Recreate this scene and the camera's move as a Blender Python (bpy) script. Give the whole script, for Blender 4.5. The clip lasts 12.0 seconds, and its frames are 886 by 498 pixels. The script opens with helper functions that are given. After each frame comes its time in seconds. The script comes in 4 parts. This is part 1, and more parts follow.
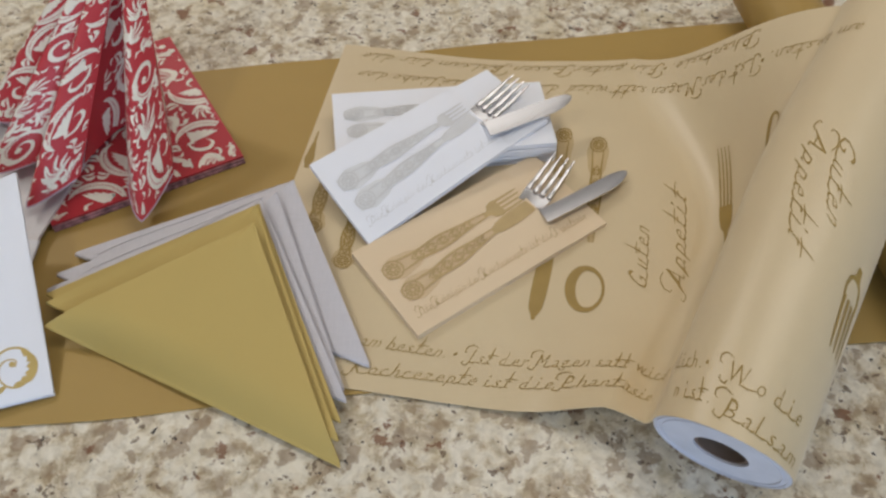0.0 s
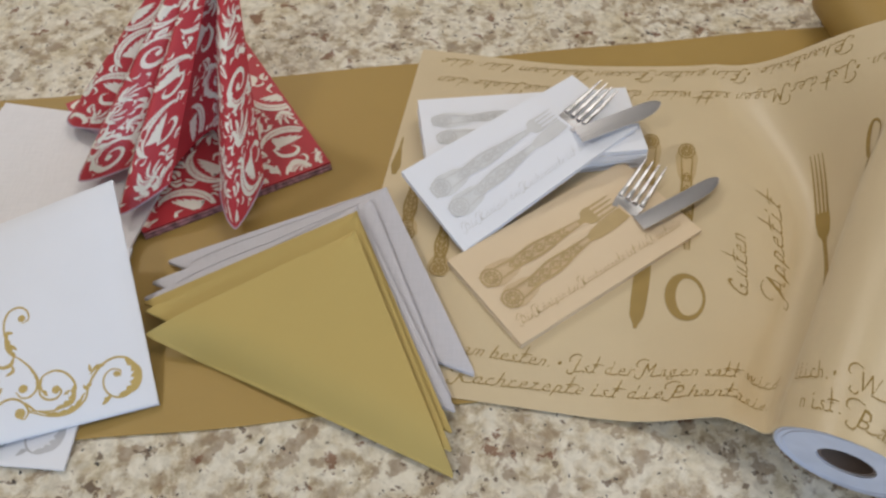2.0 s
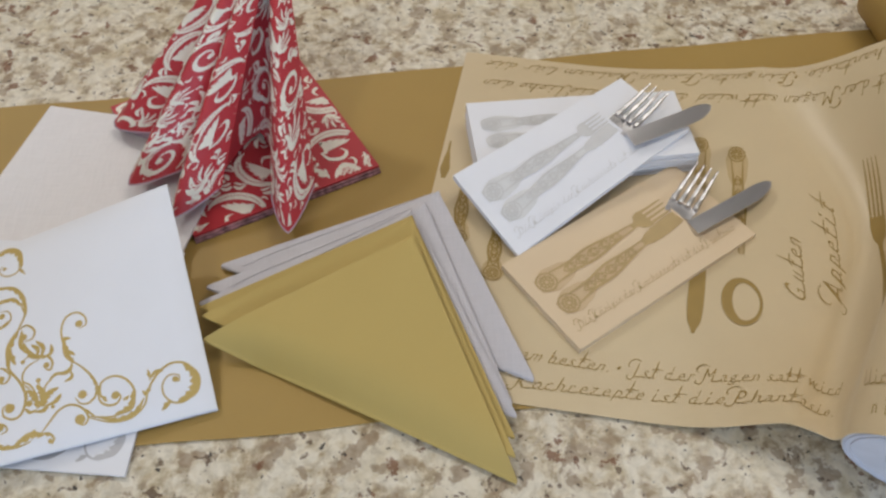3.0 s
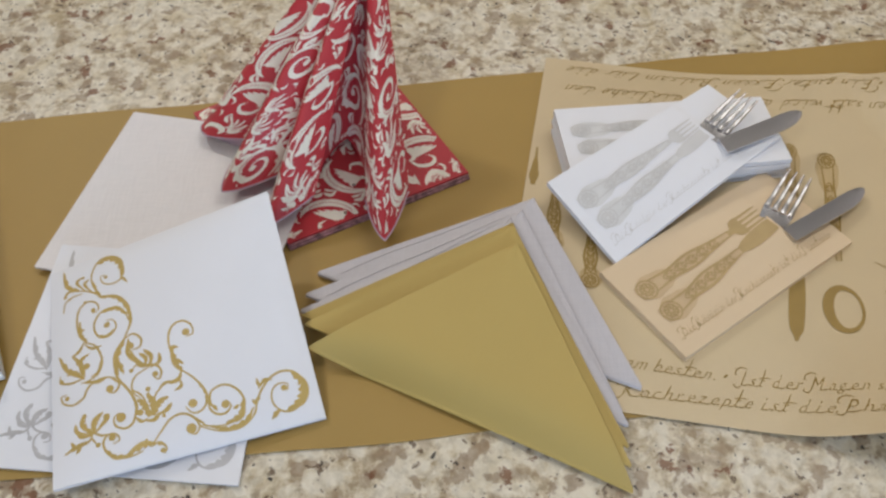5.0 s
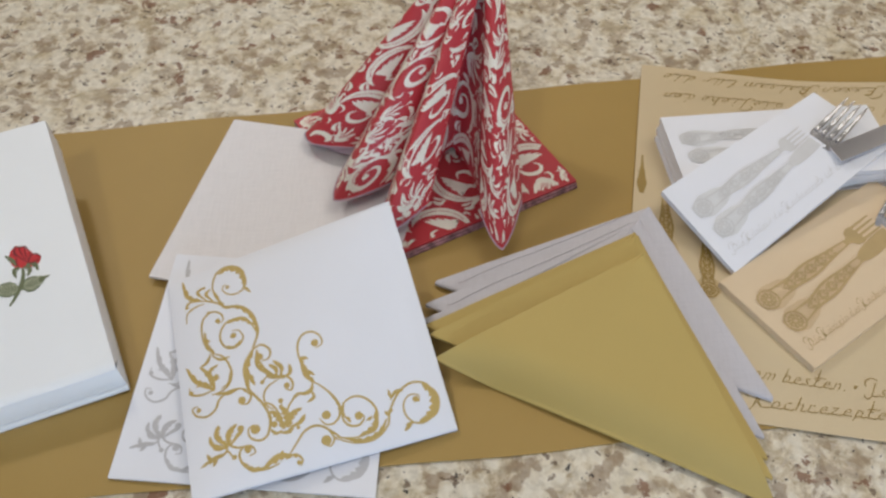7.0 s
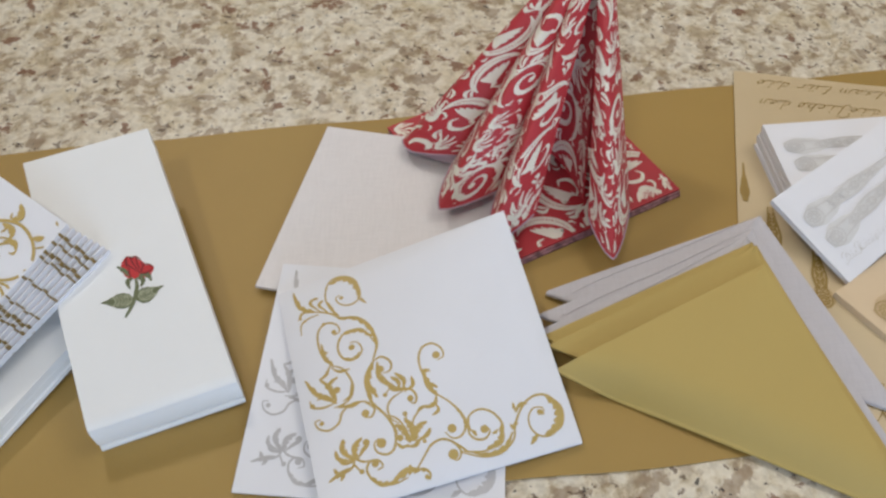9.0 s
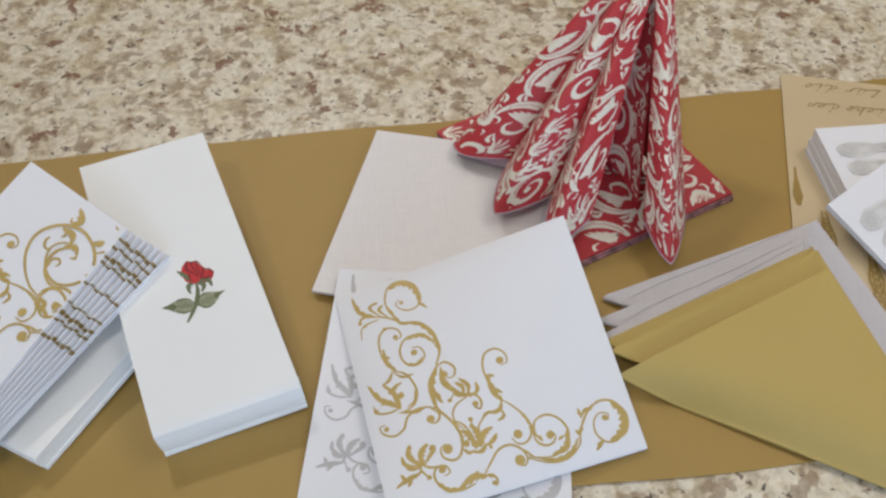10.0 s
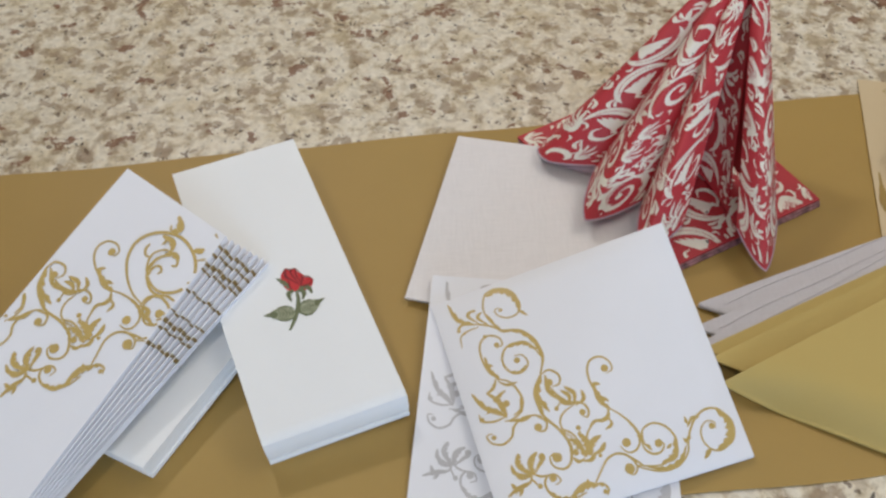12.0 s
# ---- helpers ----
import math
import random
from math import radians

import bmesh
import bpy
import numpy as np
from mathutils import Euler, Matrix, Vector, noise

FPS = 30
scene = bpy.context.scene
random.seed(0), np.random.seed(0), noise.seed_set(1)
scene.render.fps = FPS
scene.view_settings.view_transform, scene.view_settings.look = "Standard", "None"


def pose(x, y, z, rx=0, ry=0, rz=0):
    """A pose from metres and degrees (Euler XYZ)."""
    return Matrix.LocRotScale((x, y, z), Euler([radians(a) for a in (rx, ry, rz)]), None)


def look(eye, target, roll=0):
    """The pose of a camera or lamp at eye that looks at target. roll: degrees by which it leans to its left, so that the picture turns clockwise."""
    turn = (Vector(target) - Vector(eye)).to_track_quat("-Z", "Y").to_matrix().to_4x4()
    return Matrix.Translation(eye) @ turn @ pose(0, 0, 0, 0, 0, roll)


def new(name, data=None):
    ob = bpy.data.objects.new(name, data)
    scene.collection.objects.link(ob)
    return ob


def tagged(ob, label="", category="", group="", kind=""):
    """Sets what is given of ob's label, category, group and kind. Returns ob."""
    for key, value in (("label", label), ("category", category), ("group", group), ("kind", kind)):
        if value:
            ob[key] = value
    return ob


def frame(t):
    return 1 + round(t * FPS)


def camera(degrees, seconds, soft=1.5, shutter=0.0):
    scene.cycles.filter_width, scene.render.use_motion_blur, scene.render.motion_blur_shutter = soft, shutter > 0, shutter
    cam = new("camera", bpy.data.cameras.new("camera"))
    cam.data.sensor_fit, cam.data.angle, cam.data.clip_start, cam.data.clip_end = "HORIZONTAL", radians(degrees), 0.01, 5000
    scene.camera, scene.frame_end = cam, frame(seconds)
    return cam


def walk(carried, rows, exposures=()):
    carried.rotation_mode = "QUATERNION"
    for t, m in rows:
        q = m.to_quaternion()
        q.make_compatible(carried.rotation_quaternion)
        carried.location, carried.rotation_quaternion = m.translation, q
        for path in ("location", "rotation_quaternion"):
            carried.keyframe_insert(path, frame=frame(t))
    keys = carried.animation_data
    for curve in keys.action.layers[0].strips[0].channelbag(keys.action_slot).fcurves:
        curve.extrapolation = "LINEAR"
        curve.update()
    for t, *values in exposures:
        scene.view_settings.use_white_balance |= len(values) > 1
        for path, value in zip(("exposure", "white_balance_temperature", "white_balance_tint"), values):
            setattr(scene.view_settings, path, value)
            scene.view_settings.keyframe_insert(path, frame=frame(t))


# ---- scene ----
cam = camera(56.0, 12.0, soft=2.55)
PITCH, ROLL = -53.765, -1.478
PATH = [
    (0, -0.0000, -0.0000, 0.5828),
    (0.5, -0.0207, 0.0023, 0.5839),
    (1, -0.0422, 0.0049, 0.5838),
    (1.5, -0.0624, 0.0070, 0.5844),
    (2, -0.0816, 0.0094, 0.5844),
    (2.5, -0.1044, 0.0123, 0.5848),
    (3, -0.1272, 0.0151, 0.5847),
    (5, -0.2096, 0.0229, 0.5881),
    (5.5, -0.2356, 0.0256, 0.5890),
    (6, -0.2646, 0.0290, 0.5896),
    (6.5, -0.2897, 0.0320, 0.5901),
    (7, -0.3087, 0.0334, 0.5917),
    (9, -0.4010, 0.0467, 0.5913),
    (9.5, -0.4248, 0.0491, 0.5925),
    (10, -0.4487, 0.0516, 0.5931),
    (10.5, -0.4682, 0.0537, 0.5936),
    (11, -0.4872, 0.0554, 0.5945),
    (11.5, -0.5083, 0.0574, 0.5950),
    (12, -0.5269, 0.0589, 0.5963),
]
walk(cam, [(t, pose(x, y, z, 90 + PITCH) @ pose(0, 0, 0, 0, 0, ROLL)) for t, x, y, z in PATH],
     exposures=[(0.0, -0.68), (3.0, -0.67), (6.0, -0.65), (9.0, -0.64), (12.0, -0.62)])

# ---- light ----
world = bpy.data.worlds.new("world")
scene.world = world
world.use_nodes = True
wn = world.node_tree
sky = wn.nodes.new("ShaderNodeTexSky")
sky.sky_type, sky.sun_disc = "NISHITA", False
sky.sun_elevation, sky.sun_rotation = radians(40), radians(200)
wn.links.new(sky.outputs[0], wn.nodes["Background"].inputs[0])
wn.nodes["Background"].inputs[1].default_value = 0.1


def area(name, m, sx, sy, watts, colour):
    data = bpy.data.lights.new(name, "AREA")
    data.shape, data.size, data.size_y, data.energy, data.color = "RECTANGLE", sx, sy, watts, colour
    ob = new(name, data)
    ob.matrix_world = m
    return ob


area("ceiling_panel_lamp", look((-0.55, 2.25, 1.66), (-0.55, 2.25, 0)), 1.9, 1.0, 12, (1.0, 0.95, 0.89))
area("window_lamp", look((0.1, -2.5, 0.55), (-0.1, 0.4, 0.0)), 2.4, 1.2, 80, (0.58, 0.75, 1.0))
# Unseen warm fill lamp, added to brighten the cream roll's end of the worktop.
area("unseen_overhead_lamp", look((0.5, 0.7, 1.66), (0.5, 0.7, 0)), 0.9, 0.9, 13, (1.0, 0.93, 0.84))
area("unseen_overhead_lamp", look((-0.82, -0.20, 1.66), (-0.3, 0.5, 0)), 0.16, 0.16, 6, (1.0, 0.95, 0.88))
area("unseen_overhead_lamp", look((-1.2, 1.6, 1.66), (-0.4, 0.5, 0)), 0.14, 0.14, 14, (1.0, 0.97, 0.93))


# ---- materials ----
def material(name, rough=0.6, metal=0.0):
    mat = bpy.data.materials.new(name)
    mat.use_nodes = True
    nt = mat.node_tree
    b = nt.nodes["Principled BSDF"]
    b.inputs["Roughness"].default_value, b.inputs["Metallic"].default_value = rough, metal
    return mat, nt, b


def node(nt, kind, **values):
    n = nt.nodes.new(kind)
    for key, value in values.items():
        n.inputs[key.replace("_", " ")].default_value = value
    return n


def ramp(nt, source, stops):
    r = nt.nodes.new("ShaderNodeValToRGB")
    nt.links.new(source, r.inputs[0])
    e = r.color_ramp.elements
    while len(e) < len(stops):
        e.new(0.5)
    for k, (at, c) in zip(e, stops):
        k.position, k.color = at, (*c, 1)
    return r.outputs[0]


def mix(nt, factor, a, b, how="MIX"):
    m = nt.nodes.new("ShaderNodeMix")
    m.data_type, m.blend_type = "RGBA", how
    for value, slot in ((factor, 0), (a, 6), (b, 7)):
        if hasattr(value, "links"):
            nt.links.new(value, m.inputs[slot])
        else:
            m.inputs[slot].default_value = value if slot == 0 else (*value, 1)
    return m.outputs[2]


def coords(nt, scale=(1, 1, 1), rot=0.0):
    c = nt.nodes.new("ShaderNodeTexCoord")
    m = nt.nodes.new("ShaderNodeMapping")
    m.inputs["Scale"].default_value, m.inputs["Rotation"].default_value = scale, (0, 0, rot)
    nt.links.new(c.outputs["Object"], m.inputs["Vector"])
    return m.outputs[0]


def bump(nt, b, height, strength, distance=0.001):
    n = node(nt, "ShaderNodeBump", Strength=strength, Distance=distance)
    nt.links.new(height, n.inputs["Height"])
    nt.links.new(n.outputs[0], b.inputs["Normal"])


def paper(name, colour, rough=0.75, spread=0.06, weave=0.0, fibre=900.0, sheen=0.0):
    """Airlaid paper: soft mottling, fine fibres, and for the linen look a crossed thread."""
    mat, nt, b = material(name, rough)
    v = coords(nt)
    fine = node(nt, "ShaderNodeTexNoise", Scale=fibre, Detail=3.0)
    broad = node(nt, "ShaderNodeTexNoise", Scale=18.0, Detail=3.0)
    for n in (fine, broad):
        nt.links.new(v, n.inputs["Vector"])
    low = tuple(c * (1 - spread) for c in colour)
    base = ramp(nt, broad.outputs[0], [(0.3, low), (0.7, colour)])
    base = mix(nt, 0.35, base, ramp(nt, fine.outputs[0], [(0.3, low), (0.7, colour)]))
    height = fine.outputs[0]
    if weave:
        threads = []
        for scale in ((1400, 60, 60), (60, 1400, 60)):
            n = node(nt, "ShaderNodeTexNoise", Scale=1.0, Detail=2.0)
            nt.links.new(coords(nt, scale, 0.25), n.inputs["Vector"])
            threads.append(n.outputs[0])
        cross = mix(nt, 0.5, threads[0], threads[1])
        base = mix(nt, weave, base, ramp(nt, cross, [(0.35, tuple(c * 0.72 for c in colour)), (0.6, tuple(min(1, c * 1.08) for c in colour))]))
        height = cross
    nt.links.new(base, b.inputs["Base Color"])
    bump(nt, b, height, 0.25, 0.0004)
    b.inputs["Sheen Weight"].default_value = sheen
    return mat


def plain(name, colour, rough=0.5, metal=0.0, spread=0.1, scale=60.0):
    mat, nt, b = material(name, rough, metal)
    n = node(nt, "ShaderNodeTexNoise", Scale=scale, Detail=4.0)
    nt.links.new(coords(nt), n.inputs["Vector"])
    nt.links.new(ramp(nt, n.outputs[0], [(0.3, tuple(c * (1 - spread) for c in colour)), (0.7, colour)]), b.inputs["Base Color"])
    return mat


def granite():
    mat, nt, b = material("granite", 0.33)
    v = coords(nt)
    warp = node(nt, "ShaderNodeTexNoise", Scale=35.0, Detail=3.0)
    nt.links.new(v, warp.inputs["Vector"])
    bent = nt.nodes.new("ShaderNodeVectorMath")
    bent.operation = "MULTIPLY_ADD"
    bent.inputs[1].default_value = (0.014, 0.014, 0.014)
    nt.links.new(warp.outputs["Color"], bent.inputs[0])
    nt.links.new(v, bent.inputs[2])
    v = bent.outputs[0]

    def cells(scale, channel=0):
        n = node(nt, "ShaderNodeTexVoronoi", Scale=scale)
        nt.links.new(v, n.inputs["Vector"])
        split = nt.nodes.new("ShaderNodeSeparateColor")
        nt.links.new(n.outputs["Color"], split.inputs[0])
        return split.outputs[channel]

    def cloud(scale, detail=5.0, rough=0.6):
        n = node(nt, "ShaderNodeTexNoise", Scale=scale, Detail=detail, Roughness=rough)
        nt.links.new(v, n.inputs["Vector"])
        return n.outputs[0]

    def mask(scale, lo, hi, amount, detail=5.0, rough=0.6):
        m = ramp(nt, cloud(scale, detail, rough), [(lo, (0, 0, 0)), (hi, (1, 1, 1))])
        return mix(nt, 1.0, m, (amount, amount, amount), "MULTIPLY")

    base = ramp(nt, cloud(54, 6.0, 0.62), [(0.36, (0.290, 0.195, 0.105)), (0.43, (0.440, 0.345, 0.225)), (0.47, (0.620, 0.535, 0.385)), (0.54, (0.760, 0.700, 0.580))])
    base = mix(nt, 0.30, base, ramp(nt, cells(150), [(0.0, (0.420, 0.340, 0.235)), (0.25, (0.610, 0.540, 0.410)), (1.0, (0.800, 0.765, 0.680))]))
    base = mix(nt, mask(20, 0.56, 0.63, 0.40, 4.0, 0.55), base, (0.60, 0.505, 0.320))
    base = mix(nt, mask(52, 0.585, 0.625, 0.70, 4.0, 0.55), base, (0.310, 0.222, 0.145))
    base = mix(nt, mask(38, 0.612, 0.640, 0.85, 5.0, 0.62), base, (0.200, 0.085, 0.040))
    base = mix(nt, mask(95, 0.635, 0.665, 0.80, 3.0, 0.6), base, (0.120, 0.072, 0.045))
    base = mix(nt, mask(170, 0.690, 0.715, 0.90, 2.0, 0.5), base, (0.035, 0.030, 0.030))
    base = mix(nt, 0.55, base, ramp(nt, cloud(130, 4.0, 0.6), [(0.34, (0.66, 0.64, 0.60)), (0.50, (0.96, 0.96, 0.95)), (0.62, (1.10, 1.10, 1.10))]), "MULTIPLY")
    b.inputs["Specular IOR Level"].default_value = 0.28
    nt.links.new(base, b.inputs["Base Color"])
    return mat


GRANITE = granite()
BROWN = paper("bronze_airlaid", (0.405, 0.262, 0.070), 0.56, 0.05)
CREAM = paper("cream_airlaid", (0.66, 0.528, 0.325), 0.36, 0.05, sheen=0.2)
PEACH = paper("peach_paper", (0.77, 0.605, 0.405), 0.65, 0.04)
WHITE = paper("white_airlaid", (0.845, 0.85, 0.89), 0.75, 0.03)
SOFT_WHITE = paper("soft_white_airlaid", (0.895, 0.905, 0.905), 0.75, 0.03)
LINEN = paper("linen_look_paper", (0.82, 0.79, 0.79), 0.8, 0.03, weave=0.22)
SILVER = paper("silver_airlaid", (0.60, 0.575, 0.60), 0.6, 0.07, weave=0.25)
GOLD = paper("gold_airlaid", (0.53, 0.385, 0.118), 0.68, 0.05)
RED = paper("red_airlaid", (0.52, 0.043, 0.054), 0.44, 0.06)
RED.node_tree.nodes["Principled BSDF"].inputs["Specular IOR Level"].default_value = 0.45
IVORY_INK = plain("ivory_ink", (0.88, 0.82, 0.71), 0.42)
GOLD_INK = plain("gold_ink", (0.56, 0.40, 0.13), 0.45)
DULL_GOLD_INK = plain("dull_gold_ink", (0.34, 0.235, 0.085), 0.5)
SILVER_INK = plain("silver_ink", (0.55, 0.54, 0.55), 0.5)
PALE_INK = plain("pale_silver_ink", (0.69, 0.68, 0.675), 0.5)
BRONZE_INK = plain("bronze_ink", (0.36, 0.235, 0.060), 0.5)
CREAM_TINT = plain("light_bronze_ink", (0.57, 0.42, 0.215), 0.5)
PEACH_TINT = plain("light_peach_ink", (0.68, 0.505, 0.30), 0.55)
PALE_TINT = plain("faint_silver_ink", (0.765, 0.765, 0.765), 0.5)
PEACH_INK = plain("bronze_peach_ink", (0.53, 0.38, 0.175), 0.55)
# Card brown darkened to stand for the shade inside the open core.
SHADED_CARD = plain("shaded_brown_card", (0.15, 0.105, 0.08), 0.85)
STEEL = plain("polished_steel", (0.74, 0.73, 0.74), 0.26, 1.0, 0.06)
ROLL_END = plain("wound_paper_end", (0.62, 0.63, 0.70), 0.7)
RED_EDGE = plain("layered_red_edge", (0.50, 0.26, 0.29), 0.7, 0.0, 0.75, 190.0)
LILAC = paper("lilac_paper_back", (0.52, 0.40, 0.47), 0.7, 0.05)
ROSE_RED = plain("rose_red", (0.60, 0.025, 0.03), 0.55)
ROSE_DARK = plain("rose_dark_red", (0.20, 0.01, 0.015), 0.6)
ROSE_GREEN = plain("leaf_green_ink", (0.155, 0.175, 0.085), 0.6)
ROSE_PALE = plain("pale_vein_ink", (0.46, 0.48, 0.33), 0.6)
WALL = plain("wall_paint", (0.72, 0.68, 0.62), 0.7)
CEILING = plain("ceiling_paint", (0.8, 0.79, 0.76), 0.8)
WOOD = plain("floor_wood", (0.28, 0.17, 0.09), 0.5)
CABINET = plain("cabinet_paint", (0.66, 0.62, 0.62), 0.45)


# ---- mesh helpers ----
def mesh_object(name, bm, mat, parent=None, smooth=True):
    bmesh.ops.recalc_face_normals(bm, faces=bm.faces)
    me = bpy.data.meshes.new(name)
    bm.to_mesh(me)
    bm.free()
    me.materials.append(mat)
    if smooth:
        for poly in me.polygons:
            poly.use_smooth = True
        me.set_sharp_from_angle(angle=radians(40))
    ob = new(name, me)
    ob.parent = parent
    return ob


def part(name, bm, mat, parent, label="", smooth=True):
    ob = mesh_object(name, bm, mat, parent, smooth)
    return tagged(ob, label)


def empty(name, label, category, group=""):
    return tagged(new(name), label, category, group)


def sheet(fn, nu, nv, thick, bm=None):
    """A sheet over fn(u, v), u and v from 0 to 1, with real thickness under it."""
    bm = bm or bmesh.new()
    P = [[Vector(fn(i / nu, j / nv)) for j in range(nv + 1)] for i in range(nu + 1)]
    top, low = [], []
    for i in range(nu + 1):
        tr, lr = [], []
        for j in range(nv + 1):
            a = P[min(i + 1, nu)][j] - P[max(i - 1, 0)][j]
            b = P[i][min(j + 1, nv)] - P[i][max(j - 1, 0)]
            n = a.cross(b)
            n = n.normalized() if n.length > 1e-12 else Vector((0, 0, 1))
            tr.append(bm.verts.new(P[i][j]))
            lr.append(bm.verts.new(P[i][j] - n * thick))
        top.append(tr)
        low.append(lr)
    for i in range(nu):
        for j in range(nv):
            bm.faces.new((top[i][j], top[i + 1][j], top[i + 1][j + 1], top[i][j + 1]))
            bm.faces.new((low[i][j], low[i][j + 1], low[i + 1][j + 1], low[i + 1][j]))
    for i in range(nu):
        for j, flip in ((0, 0), (nv, 1)):
            q = (top[i][j], low[i][j], low[i + 1][j], top[i + 1][j])
            bm.faces.new(q[::-1] if flip else q)
    for j in range(nv):
        for i, flip in ((0, 1), (nu, 0)):
            q = (top[i][j], low[i][j], low[i][j + 1], top[i][j + 1])
            bm.faces.new(q[::-1] if flip else q)
    return bm


def box(bm, lo, hi):
    vs = [bm.verts.new((x, y, z)) for z in (lo[2], hi[2]) for x, y in ((lo[0], lo[1]), (hi[0], lo[1]), (hi[0], hi[1]), (lo[0], hi[1]))]
    for q in ((3, 2, 1, 0), (4, 5, 6, 7), (0, 1, 5, 4), (1, 2, 6, 5), (2, 3, 7, 6), (3, 0, 4, 7)):
        bm.faces.new([vs[k] for k in q])
    return bm


def bilinear(a, b, c, d):
    """Corner points in order: u=0 v=0, u=1 v=0, u=1 v=1, u=0 v=1."""
    a, b, c, d = (Vector(k) for k in (a, b, c, d))
    return lambda u, v: (a * (1 - u) + b * u) * (1 - v) + (d * (1 - u) + c * u) * v


# ---- the room and the worktop ----
def structure(name, bm, mat, label):
    return tagged(mesh_object(name, bm, mat, smooth=False), label, name.split("_")[0], kind="structure")


structure("worktop", box(bmesh.new(), (-2.0, -0.15, -0.04), (1.6, 1.25, 0.0)), GRANITE, "polished cream and brown speckled granite worktop")
structure("floor", box(bmesh.new(), (-3.0, -2.6, -1.0), (3.0, 3.4, -0.9)), WOOD, "brown wooden floor below the worktop")
structure("ceiling", box(bmesh.new(), (-3.0, -2.6, 1.7), (3.0, 3.4, 1.8)), CEILING, "plain white painted ceiling")
structure("wall_north", box(bmesh.new(), (-3.1, 3.4, -0.9), (3.1, 3.5, 1.7)), WALL, "plain beige painted wall")
structure("wall_east", box(bmesh.new(), (3.0, -2.6, -0.9), (3.1, 3.4, 1.7)), WALL, "plain beige painted wall")
structure("wall_south", box(bmesh.new(), (-3.1, -2.7, -0.9), (3.1, -2.6, 1.7)), WALL, "plain beige painted wall")
structure("wall_west", box(bmesh.new(), (-3.1, -2.6, -0.9), (-3.0, 3.4, 1.7)), WALL, "plain beige painted wall")


# ---- drawing on surfaces ----
def smooth_path(pts, n=7):
    """A Catmull-Rom curve through a few control points."""
    p = [Vector((*q, 0)) for q in pts]
    if len(p) < 3:
        return [p[0].lerp(p[-1], k / 6) for k in range(7)]
    p = [p[0] * 2 - p[1]] + p + [p[-1] * 2 - p[-2]]
    out = []
    for i in range(1, len(p) - 2):
        a, b, c, d = p[i - 1:i + 3]
        for k in range(n):
            t = k / n
            out.append(0.5 * (2 * b + (c - a) * t + (2 * a - 5 * b + 4 * c - d) * t * t + (3 * b - a - 3 * c + d) * t ** 3))
    out.append(p[-2])
    return out


